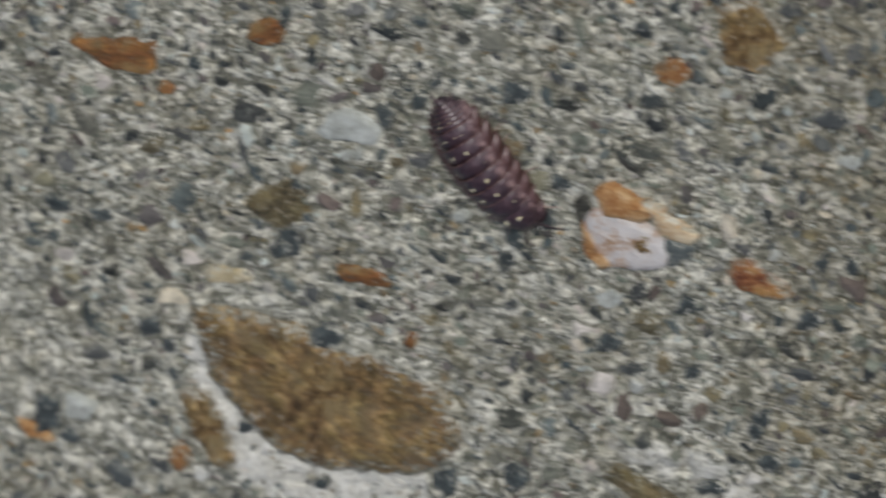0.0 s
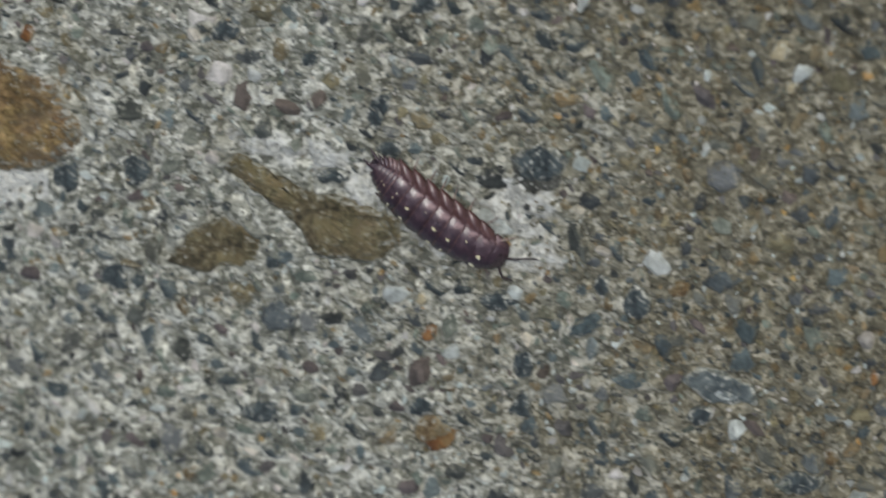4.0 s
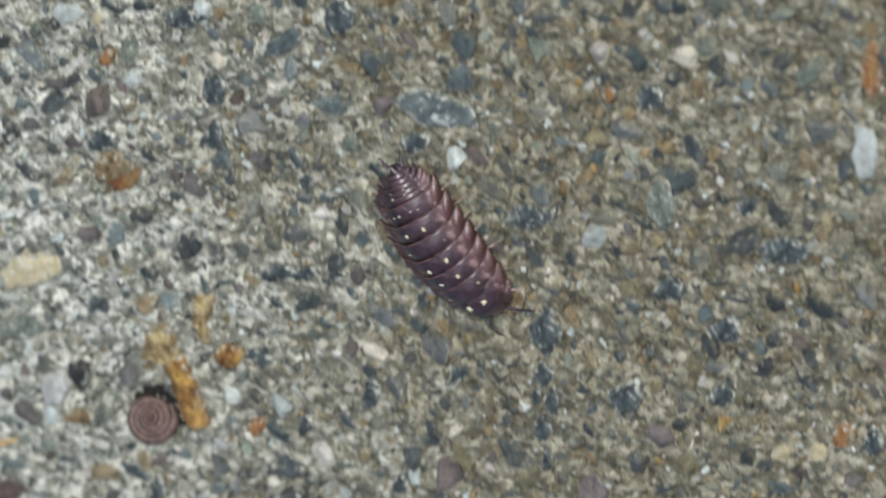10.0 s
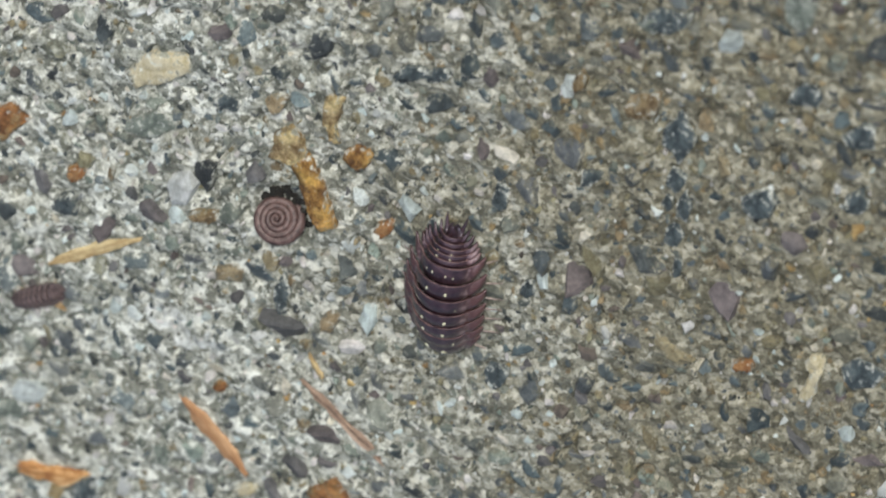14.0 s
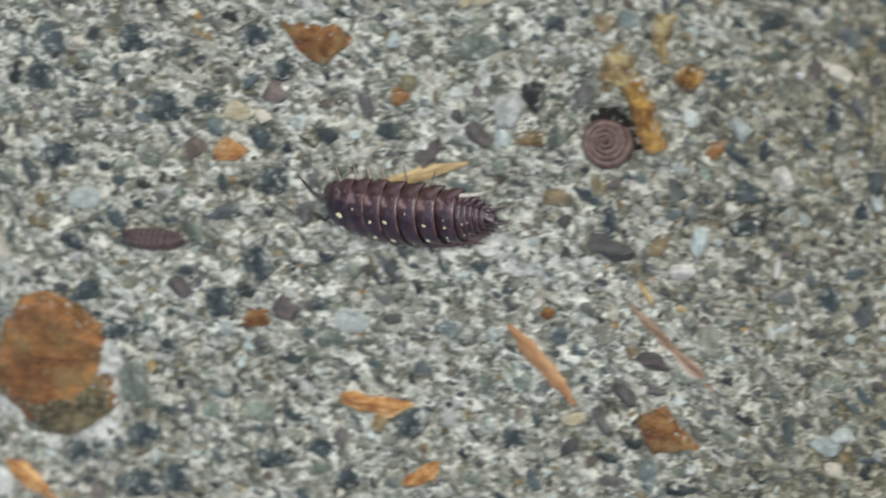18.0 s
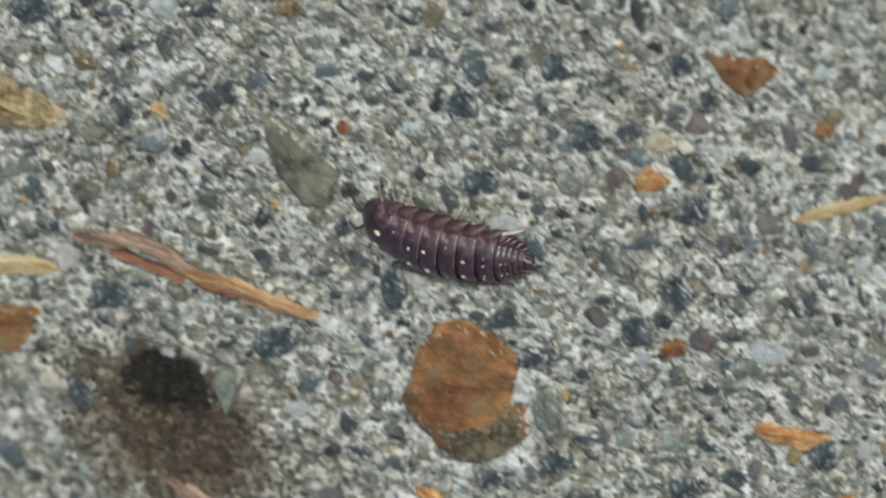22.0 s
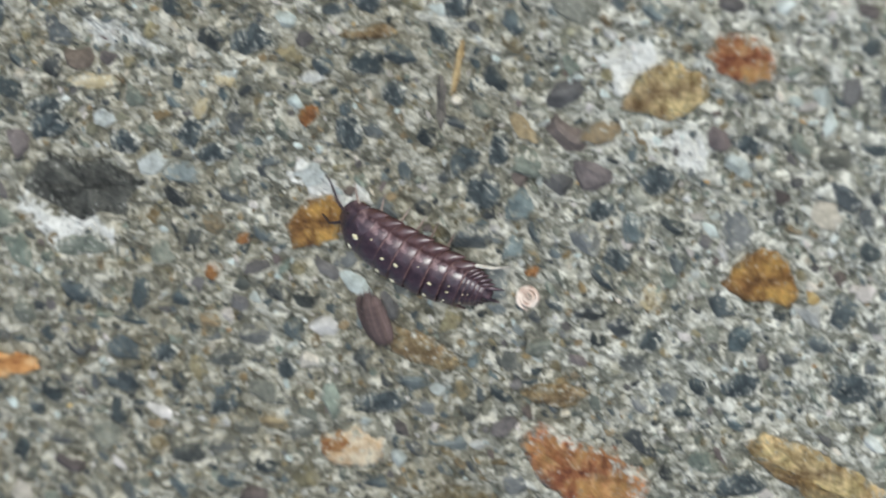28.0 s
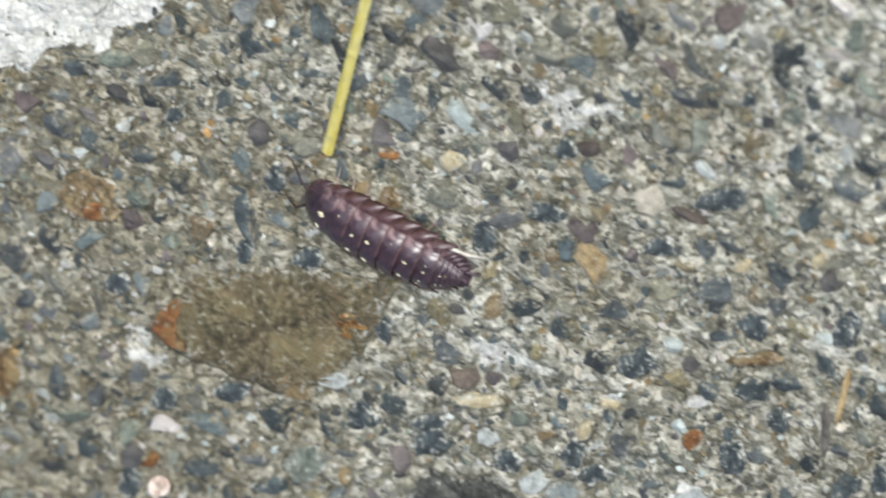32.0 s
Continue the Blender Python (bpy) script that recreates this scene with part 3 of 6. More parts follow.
stone(-81.7, -44.6, [(-2.2, -0.7), (-0.6, 1.2), (1.3, 2.1), (2.1, 1.0), (1.3, -1.1), (-1.9, -2.4)], 0.4, "ochre", "mustard-brown stone")
# nearly flat; the dark of its hollow is in the colour
stone(-98.0, -44.9, [(-4.8, -1.0), (-3.6, 0.6), (-2.4, 2.3), (-0.4, 1.6), (2.1, 2.6), (3.0, 1.6), (4.4, 1.2), (2.6, -0.6), (2.4, -1.8), (0.6, -1.6), (-0.8, -2.6), (-2.2, -1.5)], 0.06, "darkstone", "dark grey stone, the shade of its hollow painted in, in a pale socket")
patch(-100.3, -47.9, [(-2.0, 1.2), (-0.3, 0.6), (2.9, 0.4), (1.4, -1.3), (-0.5, -1.0), (-1.6, 0.0)], 0.22, "chalk")
stone(-52.0, -76.8, [(-2.8, 0.8), (0.3, 1.5), (3.1, 1.3), (1.2, -1.9), (-1.8, -1.7)], 0.3, "rust", "rust-brown stone")
stone(5.2, -48.0, [(-2.4, 0.9), (1.6, 1.3), (2.2, 0.1), (-0.0, -1.7), (-1.4, -0.6)], 0.25, "rust", "orange-brown stone")
stone(25.3, -74.7, [(-1.9, 0.6), (0.2, 1.8), (0.8, 0.2), (2.0, -0.9), (-1.1, -1.7)], 0.4, "rust", "brown bark-like stone chip")
stone(-75.5, -53.5, [(-1.9, 1.1), (-0.5, 1.4), (2.4, -0.6), (1.5, -1.4), (-1.6, -0.6)], 0.2, "tan", "flat yellow-brown stone")
stone(-82.1, -62.4, [(-2.0, 0.4), (0.1, 1.5), (2.5, 1.1), (2.0, -0.6), (-0.4, -1.4), (-2.1, -1.0)], 0.3, "pinkish", "cream stone chip with a muted orange side")
stone(-82.9, -62.2, [(-1.2, 0.4), (0.3, 1.1), (1.0, 0.3), (0.2, -0.8), (-1.1, -0.8)], 0.34, "orange", "")
stone(-49.4, -26.7, [(-2.4, 0.0), (-1.2, 1.7), (0.6, 1.9), (2.3, 0.7), (2.1, -1.2), (0.4, -1.8), (-1.8, -1.2)], 0.3, "red", "reddish stone with a sandy top")
patch(-58.2, -28.7, [(-2.4, -0.2), (-0.6, 0.7), (2.2, 1.1), (1.6, -0.2), (-0.8, -1.3)], 0.2, "chalk")
patch(-54.2, -34.6, [(-2.1, 0.6), (0.1, 0.9), (1.7, 0.1), (1.2, -0.8), (-0.9, -0.8)], 0.2, "chalk")
stone(27.4, -50.3, [(-1.1, 2.3), (-0.0, 2.9), (0.5, 1.4), (0.9, -1.0), (1.1, -2.4), (0.1, -2.8), (-0.5, -1.2), (-0.9, 0.8)], 0.7, "ochre", "long golden-brown stone beside the snail shell")
pebble(31.0, -46.9, 2.2, 1.8, 50, 0.4, "ochre")
pebble(32.0, -52.4, 1.6, 1.1, -137, 0.4, "orange")
pebble(10.4, -51.4, 1.7, 1.2, -147, 0.4, "orange")
stone(17.7, -42.3, [(-2.2, -0.4), (-0.3, 1.2), (2.1, 1.4), (2.2, 0.3), (-0.1, -0.9), (-1.8, -1.6)], 0.35, "cream", "cream and yellow stone")
stone(29.7, -44.0, [(-0.5, 1.3), (0.2, 1.8), (1.1, 1.5), (0.2, -0.4), (0.2, -1.9), (-0.4, -1.8), (-0.7, -0.5)], 0.35, "straw", "narrow golden stone above the snail shell")
pebble(60.6, -59.7, 3.7, 1.1, 62, 0.35, "cream")
pebble(6.1, -47.9, 2.4, 1.7, 60, 0.25, "rust")
pebble(-2.7, -57.6, 2.5, 1.6, -179, 0.4, "ember")
pebble(-1.6, -54.6, 2.5, 1.4, -162, 0.25, "cream")
pebble(-2.8, -70.4, 2.5, 1.3, -164, 0.25, "rust")
pebble(18.2, -66.8, 1.3, 0.7, -160, 0.25, "rust")
pebble(10.4, -51.2, 1.5, 1.0, -153, 0.25, "rust")
pebble(18.7, -75.0, 1.9, 1.1, -161, 0.25, "cream")
pebble(-66.4, -55.3, 4.3, 1.4, 180, 0.25, "tan")
pebble(-58.8, -46.9, 2.5, 1.3, 74, 0.25, "tan")
pebble(-90.0, -49.9, 1.3, 0.8, 70, 0.25, "orange")
pebble(-87.2, -46.9, 1.0, 0.7, -144, 0.25, "orange")
pebble(-89.8, -49.9, 1.4, 0.9, 64, 0.25, "orange")
pebble(-77.9, -45.4, 1.2, 0.7, -172, 0.25, "orange")
pebble(80.1, -18.5, 4.8, 1.5, 79, 0.4, "orange")
pebble(69.3, -48.8, 1.7, 1.0, -159, 0.25, "cream")
pebble(71.9, -48.2, 2.0, 1.4, -147, 0.25, "cream")
pebble(81.1, 1.7, 3.2, 2.3, 54, 0.25, "cream")
pebble(26.5, -24.5, 1.2, 0.8, 60, 0.4, "orange")
pebble(26.3, -21.6, 1.3, 0.8, 69, 0.3, "cream")
pebble(58.0, 4.7, 1.8, 1.3, 53, 0.4, "cream")
pebble(58.5, 1.8, 1.1, 0.8, 53, 0.4, "cream")
pebble(52.6, 11.9, 1.7, 1.1, 70, 0.4, "orange")
pebble(41.8, 16.4, 4.4, 3.2, 54, 0.25, "tan")
pebble(48.9, 26.3, 2.8, 2.7, 117, 0.25, "tan")
pebble(-5.6, 1.7, 5.7, 1.6, 174, 0.25, "rust")
pebble(-11.8, 7.0, 6.8, 3.8, -161, 0.25, "olive")
pebble(-15.6, -35.5, 3.7, 3.5, 128, 0.25, "tan")
pebble(57.2, -30.1, 1.8, 1.4, 82, 0.25, "tan")
pebble(-86.3, -34.2, 1.3, 1.0, 168, 0.35, "cream")
pebble(-88.5, -36.7, 1.7, 0.7, -142, 0.35, "cream")
pebble(-75.8, -53.5, 4.5, 2.5, 164, 0.25, "tan")
pebble(-66.8, -55.2, 3.8, 1.3, -168, 0.25, "tan")
pebble(-28.2, -33.7, 3.4, 2.5, 53, 0.4, "brown")
pebble(-130.6, -40.3, 5.6, 2.6, 62, 0.25, "brown")
pebble(-122.2, -25.0, 4.7, 3.8, 35, 0.1, "tan")
pebble(-121.8, -26.1, 1.8, 1.4, 40, 0.2, "rust")
pebble(-95.4, -17.4, 1.9, 1.4, -136, 0.3, "cream")
pebble(-88.5, -36.9, 1.7, 1.0, -131, 0.3, "cream")
pebble(-99.8, -17.7, 1.4, 0.8, 172, 0.25, "orange")
# five flat dark pebbles in a row paint the shade of a cleft
pebble(53.5, -45.0, 2.3, 1.4, 70, 0.02, "dark")
pebble(53.6, -47.1, 2.9, 1.0, 78, 0.02, "dark")
pebble(52.5, -49.5, 2.2, 1.3, 68, 0.02, "dark")
pebble(52.5, -51.9, 2.0, 0.9, 76, 0.02, "dark")
pebble(52.6, -46.8, 1.4, 0.8, 72, 0.02, "dark")
# direct sun on this corner of the slab, painted as white lime
patch(-122.4, -11.7, [(-7.4, 2.3), (6.8, 6.3), (9.5, 5.0), (4.4, 0.6), (1.9, -1.1), (-1.5, -2.1), (-5.6, -4.7), (-8.0, -3.0)], 0.3, "chalk")
pebble(-31.4, -74.8, 3.9, 2.3, -160, 0.12, "dark")
pebble(-22.2, -68.9, 3.7, 1.8, 75, 0.12, "dark")
pebble(-25.2, -64.8, 2.0, 1.4, 52, 0.12, "dark")
pebble(-14.8, -59.7, 3.1, 2.0, -154, 0.12, "dark")
pebble(-0.0, -59.7, 2.6, 1.8, -151, 0.12, "dark")
pebble(-13.2, -85.2, 3.1, 1.9, -157, 0.12, "dark")
pebble(-10.7, -84.3, 2.9, 2.1, -134, 0.12, "dark")
pebble(-17.6, -83.3, 2.6, 1.5, -161, 0.12, "dark")
pebble(-12.4, -80.8, 2.8, 2.0, -143, 0.12, "dark")
pebble(1.9, -81.9, 2.7, 1.8, -150, 0.12, "dark")
pebble(7.0, -77.1, 2.5, 1.8, -144, 0.12, "dark")
pebble(-3.4, -89.9, 2.4, 1.6, -151, 0.12, "dark")
pebble(-3.4, -81.5, 4.2, 1.5, -168, 0.12, "dark")
pebble(9.2, -85.3, 2.7, 2.0, -142, 0.12, "dark")
pebble(13.9, -77.3, 2.2, 1.6, -145, 0.12, "dark")
pebble(-1.9, -65.8, 3.3, 2.2, 64, 0.12, "dark")
pebble(-13.0, -72.9, 2.6, 1.5, -161, 0.12, "dark")
pebble(-43.3, -73.1, 3.5, 2.1, -159, 0.12, "dark")
pebble(-31.6, -74.9, 3.9, 2.1, -162, 0.12, "dark")
pebble(-8.1, -49.9, 2.6, 1.8, -151, 0.12, "dark")
pebble(-6.7, -54.8, 3.0, 2.0, -154, 0.12, "dark")
pebble(2.4, -50.8, 2.2, 1.6, -146, 0.12, "dark")
pebble(0.4, -59.5, 2.6, 1.8, -151, 0.12, "dark")
pebble(-22.4, -69.8, 2.4, 1.5, 67, 0.12, "dark")
pebble(-1.7, -66.3, 2.8, 1.9, 66, 0.12, "dark")
pebble(-46.7, -81.7, 3.1, 2.2, 52, 0.12, "dark")
pebble(-12.4, -72.7, 3.4, 1.3, -167, 0.12, "dark")
pebble(7.1, -77.2, 2.5, 1.8, 55, 0.12, "dark")
pebble(-79.8, -58.6, 4.3, 1.7, -166, 0.12, "dark")
pebble(-53.0, -52.2, 2.4, 1.7, -137, 0.12, "dark")
pebble(-45.2, -51.0, 3.8, 1.9, -164, 0.12, "dark")
pebble(-40.5, -43.9, 3.2, 1.7, 75, 0.12, "dark")
pebble(-54.4, -60.5, 3.8, 1.7, -165, 0.12, "dark")
pebble(-38.0, -48.3, 2.6, 1.5, -161, 0.12, "dark")
pebble(-32.6, -49.3, 2.5, 1.1, -166, 0.12, "dark")
pebble(-87.4, -74.9, 2.6, 1.8, 52, 0.12, "dark")
pebble(-39.8, -58.4, 2.2, 1.6, -146, 0.12, "dark")
pebble(-59.2, -50.0, 2.2, 1.3, -160, 0.12, "dark")
pebble(-94.4, -40.6, 2.7, 1.8, -150, 0.12, "dark")
pebble(-89.5, -39.0, 2.9, 1.9, 64, 0.12, "dark")
pebble(-78.1, -37.2, 3.2, 2.3, -140, 0.12, "dark")
pebble(-74.7, -33.4, 2.2, 1.4, -154, 0.12, "dark")
pebble(-61.5, -40.4, 2.7, 1.9, -142, 0.12, "dark")
pebble(-56.8, -37.3, 3.2, 2.3, -140, 0.12, "dark")
pebble(-50.0, -33.4, 2.5, 1.6, -156, 0.12, "dark")
pebble(-69.4, -40.3, 3.0, 2.1, 53, 0.12, "dark")
pebble(-53.6, -52.6, 2.6, 1.6, -155, 0.12, "dark")
pebble(-45.7, -51.5, 3.7, 2.1, -162, 0.12, "dark")
pebble(-79.4, -58.4, 4.6, 1.7, -167, 0.12, "dark")
pebble(-85.7, -56.8, 2.0, 1.4, 53, 0.12, "dark")
pebble(-97.2, -70.3, 3.9, 1.7, -165, 0.12, "dark")
pebble(-54.6, -60.2, 3.3, 1.7, -164, 0.12, "dark")
pebble(-60.5, -43.9, 2.5, 1.8, 54, 0.12, "dark")
pebble(-59.5, -50.3, 2.1, 1.3, -160, 0.12, "dark")
pebble(-91.2, -60.8, 2.2, 1.3, -159, 0.12, "dark")
pebble(-119.1, -40.4, 2.5, 1.8, 52, 0.12, "dark")
pebble(-114.0, -38.9, 3.4, 1.7, -163, 0.12, "dark")
pebble(-104.6, -39.2, 3.1, 2.0, -153, 0.12, "dark")
pebble(-99.9, -40.3, 3.5, 2.1, -158, 0.12, "dark")
pebble(-102.1, -31.7, 2.4, 1.5, 67, 0.12, "dark")
pebble(-68.8, -25.6, 2.8, 1.8, 66, 0.12, "dark")
pebble(-83.8, -30.7, 3.0, 2.0, -153, 0.12, "dark")
pebble(-78.2, -37.0, 2.5, 1.8, 54, 0.12, "dark")
pebble(-117.5, -56.6, 3.7, 2.5, -149, 0.12, "dark")
pebble(-94.5, -57.2, 2.6, 1.7, -155, 0.12, "dark")
pebble(-79.4, -58.4, 3.8, 1.7, -164, 0.12, "dark")
pebble(-110.4, -53.9, 2.6, 1.3, -163, 0.12, "dark")
pebble(-94.5, -40.4, 2.2, 1.3, -159, 0.12, "dark")
pebble(-115.2, -17.7, 1.8, 1.2, -151, 0.12, "dark")
pebble(-108.3, -21.1, 2.4, 1.5, 66, 0.12, "dark")
pebble(-103.4, -21.8, 3.2, 1.2, 79, 0.12, "dark")
pebble(-93.8, -22.8, 2.8, 1.9, 65, 0.12, "dark")
pebble(-87.0, -14.9, 2.2, 1.4, -154, 0.12, "dark")
pebble(-84.1, -31.1, 3.4, 2.1, -158, 0.12, "dark")
pebble(-75.2, -26.5, 3.0, 2.0, -152, 0.12, "dark")
pebble(-68.3, -24.9, 2.7, 1.5, 74, 0.12, "dark")
pebble(-104.7, -38.7, 2.5, 1.8, 53, 0.12, "dark")
pebble(-99.7, -38.7, 3.4, 1.7, -163, 0.12, "dark")
pebble(-121.2, -31.5, 2.3, 1.6, -146, 0.12, "dark")
pebble(-106.8, -27.2, 2.6, 1.7, -156, 0.12, "dark")
pebble(-111.3, -27.3, 2.4, 1.5, 66, 0.12, "dark")
pebble(-88.3, -40.2, 2.6, 1.7, -155, 0.12, "dark")
pebble(-74.5, -33.6, 2.4, 1.5, 68, 0.12, "dark")
pebble(-73.4, -8.8, 1.7, 1.2, -150, 0.12, "dark")
pebble(-76.0, -16.7, 4.2, 2.5, -160, 0.12, "dark")
pebble(-61.5, -7.4, 2.9, 1.6, -162, 0.12, "dark")
pebble(-81.2, -21.5, 2.6, 1.6, -156, 0.12, "dark")
pebble(-119.0, -40.3, 2.8, 2.0, -142, 0.12, "dark")
pebble(-122.7, -47.7, 2.9, 1.6, 72, 0.12, "dark")
pebble(-67.7, -37.0, 2.8, 1.5, 74, 0.12, "dark")
pebble(-89.1, -20.3, 3.4, 1.7, -164, 0.12, "dark")
pebble(-8.2, -50.2, 3.0, 1.8, -159, 0.12, "dark")
pebble(0.6, -48.3, 2.7, 1.9, -144, 0.12, "dark")
pebble(2.2, -50.8, 1.8, 1.3, -140, 0.12, "dark")
pebble(-15.2, -53.9, 3.0, 2.1, 51, 0.12, "dark")
pebble(-6.4, -54.9, 3.4, 1.9, -163, 0.12, "dark")
pebble(-2.1, -66.2, 3.0, 2.1, 52, 0.12, "dark")
pebble(23.7, -58.9, 3.1, 1.1, 78, 0.12, "dark")
pebble(35.4, -51.8, 1.6, 0.8, 76, 0.12, "dark")
pebble(33.2, -57.9, 2.5, 1.2, -165, 0.12, "dark")
pebble(7.1, -76.9, 2.7, 2.0, -142, 0.12, "dark")
pebble(-13.5, -84.9, 3.4, 1.7, -164, 0.12, "dark")
pebble(38.3, -62.6, 2.4, 1.8, 54, 0.12, "dark")
pebble(-0.3, -59.8, 2.6, 1.6, -157, 0.12, "dark")
pebble(-5.3, -69.5, 3.0, 2.1, 52, 0.12, "dark")
pebble(-12.2, 2.8, 2.3, 1.6, 52, 0.12, "dark")
pebble(4.8, 11.1, 2.6, 1.7, 67, 0.12, "dark")
pebble(10.4, 9.6, 2.2, 1.6, 53, 0.12, "dark")
pebble(20.3, -1.9, 1.8, 1.3, -140, 0.12, "dark")
pebble(24.9, -6.0, 2.6, 1.3, 76, 0.12, "dark")
pebble(20.6, 3.8, 3.3, 1.7, -164, 0.12, "dark")
pebble(4.9, -14.0, 3.2, 1.8, 73, 0.12, "dark")
pebble(-15.0, -23.6, 3.9, 1.9, -163, 0.12, "dark")
pebble(-17.2, -13.7, 1.6, 1.1, -143, 0.45, "dark")
pebble(-11.3, -17.4, 1.5, 1.0, -151, 0.45, "dark")
pebble(34.6, 10.1, 2.1, 1.3, 71, 0.12, "dark")
pebble(11.8, 13.0, 2.4, 1.4, -160, 0.12, "dark")
pebble(-1.3, -15.6, 3.3, 2.1, 65, 0.12, "dark")
pebble(-9.1, -3.9, 2.6, 1.8, -146, 0.12, "dark")
pebble(9.3, 20.3, 3.0, 2.2, -144, 0.12, "dark")
pebble(30.3, 4.3, 2.9, 1.8, -156, 0.12, "dark")
pebble(20.5, -12.0, 2.9, 1.4, -163, 0.12, "dark")
pebble(14.5, -20.4, 1.7, 1.2, -152, 0.12, "dark")
pebble(-8.4, -24.7, 2.0, 1.2, -158, 0.12, "dark")
pebble(4.6, -13.8, 3.1, 1.7, 73, 0.12, "dark")
pebble(-11.4, 3.3, 3.1, 2.2, -144, 0.12, "dark")
pebble(25.5, -8.9, 2.4, 1.4, -160, 0.12, "dark")
pebble(32.4, -20.7, 3.3, 1.7, -163, 0.12, "dark")
pebble(1.3, -24.0, 2.9, 2.0, 53, 0.12, "dark")
pebble(25.6, -5.0, 2.2, 1.6, 53, 0.12, "dark")
# dark pebble put in for the shade of a hole
pebble(38.1, -8.2, 3.3, 2.4, 54, 0.12, "dark")
pebble(20.7, 4.1, 2.4, 1.6, -154, 0.12, "dark")
pebble(13.7, -0.7, 2.5, 1.8, -146, 0.12, "dark")
pebble(32.2, -20.7, 2.9, 1.6, -162, 0.12, "dark")
pebble(33.4, -26.2, 2.6, 1.9, -137, 0.12, "dark")
pebble(25.0, -30.9, 2.5, 1.8, -146, 0.12, "dark")
pebble(32.8, -29.9, 3.1, 1.7, 72, 0.12, "dark")
pebble(64.2, -22.6, 2.5, 1.8, -146, 0.12, "dark")
pebble(43.6, -19.0, 3.2, 2.1, 65, 0.12, "dark")
pebble(20.7, -12.1, 2.4, 1.2, -165, 0.12, "dark")
pebble(37.2, -8.2, 4.1, 3.0, -140, 0.12, "dark")
pebble(72.1, -32.7, 3.7, 2.3, -159, 0.12, "dark")
pebble(69.9, -29.9, 1.9, 1.3, -150, 0.12, "dark")
pebble(54.3, -32.9, 3.3, 1.9, -162, 0.12, "dark")
pebble(47.3, -28.1, 2.9, 1.8, -157, 0.12, "dark")
pebble(66.9, -5.4, 3.5, 2.6, -141, 0.12, "dark")
pebble(71.9, -9.6, 2.7, 1.4, -165, 0.12, "dark")
pebble(35.7, -39.8, 2.8, 1.4, -164, 0.12, "dark")
pebble(63.1, -37.3, 2.9, 1.8, -156, 0.12, "dark")
pebble(54.0, -41.7, 4.2, 2.1, 74, 0.12, "dark")
pebble(11.4, -34.0, 3.0, 1.9, -157, 0.12, "dark")
pebble(40.9, -18.0, 2.1, 1.3, 69, 0.12, "dark")
pebble(22.2, -44.2, 2.1, 1.3, -161, 0.12, "dark")
pebble(37.4, -39.7, 2.1, 1.1, -165, 0.12, "dark")
pebble(64.3, -58.1, 3.5, 2.4, -150, 0.12, "dark")
stone(33.4, -57.9, [(-1.6, -0.1), (0.1, 1.0), (1.6, 0.6), (0.8, -0.6), (-1.0, -0.9)], 0.04, "darkstone", "")
pebble(23.7, -58.5, 2.8, 0.8, 78, 0.12, "dark")
pebble(47.4, -45.8, 2.1, 1.2, -161, 0.12, "dark")
pebble(40.6, -48.6, 2.3, 1.2, 74, 0.12, "dark")
pebble(35.7, -51.4, 1.4, 0.8, 72, 0.12, "dark")
pebble(41.6, -55.4, 1.7, 1.3, 53, 0.12, "dark")
pebble(66.8, -39.6, 2.6, 1.9, -143, 0.12, "dark")
pebble(65.8, -44.9, 2.5, 1.6, -157, 0.12, "dark")
pebble(76.0, -46.8, 2.3, 1.5, 68, 0.12, "dark")
pebble(59.0, -45.9, 2.9, 2.1, 53, 0.12, "dark")
stone(49.3, -25.5, [(-3.1, 0.2), (-0.9, 1.5), (2.5, 0.6), (2.5, -0.9), (-0.9, -1.4)], 0.12, "blue", "flat grey-blue stone")
pebble(63.9, -30.4, 3.7, 2.5, 64, 0.12, "grey")
pebble(-18.0, -56.5, 3.0, 1.7, -162, 0.12, "grey")
pebble(-12.5, -76.7, 3.4, 2.3, 63, 0.12, "grey")
pebble(-99.4, -49.7, 5.1, 1.7, -167, 0.12, "grey")
pebble(-109.3, -43.5, 4.1, 2.8, -147, 0.12, "grey")
pebble(34.1, 3.2, 2.2, 1.4, -156, 0.12, "grey")
pebble(53.4, -33.3, 2.9, 1.3, -168, 0.12, "grey")
pebble(16.3, -46.9, 3.8, 2.1, -162, 0.12, "grey")
pebble(2.4, -71.3, 3.8, 1.7, -166, 0.12, "grey")
pebble(13.0, -73.1, 2.1, 1.5, -137, 0.12, "grey")
pebble(13.9, 17.0, 2.6, 1.9, -137, 0.12, "grey")
pebble(-5.4, 12.3, 1.5, 1.0, -152, 0.1, "pale")
pebble(35.5, 19.0, 1.6, 1.1, -145, 0.1, "pale")
pebble(44.8, 21.0, 2.2, 1.6, -144, 0.1, "pale")
stone(-4.9, 14.7, [(-2.5, -0.7), (-1.4, 0.9), (0.5, 1.5), (2.6, 0.4), (2.0, -0.9), (-1.2, -1.2)], 0.3, "pale", "white quartz lump in the mortar")
pebble(3.3, 8.5, 1.9, 1.0, -162, 0.3, "pale")
pebble(43.0, 6.7, 2.0, 0.9, 78, 0.1, "pale")
pebble(-30.6, -60.3, 1.4, 1.0, -144, 0.1, "pale")
pebble(2.6, -54.8, 1.4, 1.0, 64, 0.1, "pale")
pebble(-18.6, -56.3, 3.3, 1.3, -168, 0.1, "pale")
pebble(-86.3, -34.2, 1.7, 1.0, -159, 0.1, "pale")
pebble(-106.2, -36.4, 2.6, 1.3, -163, 0.1, "pale")
pebble(-81.3, -40.9, 2.6, 1.6, -156, 0.1, "pale")
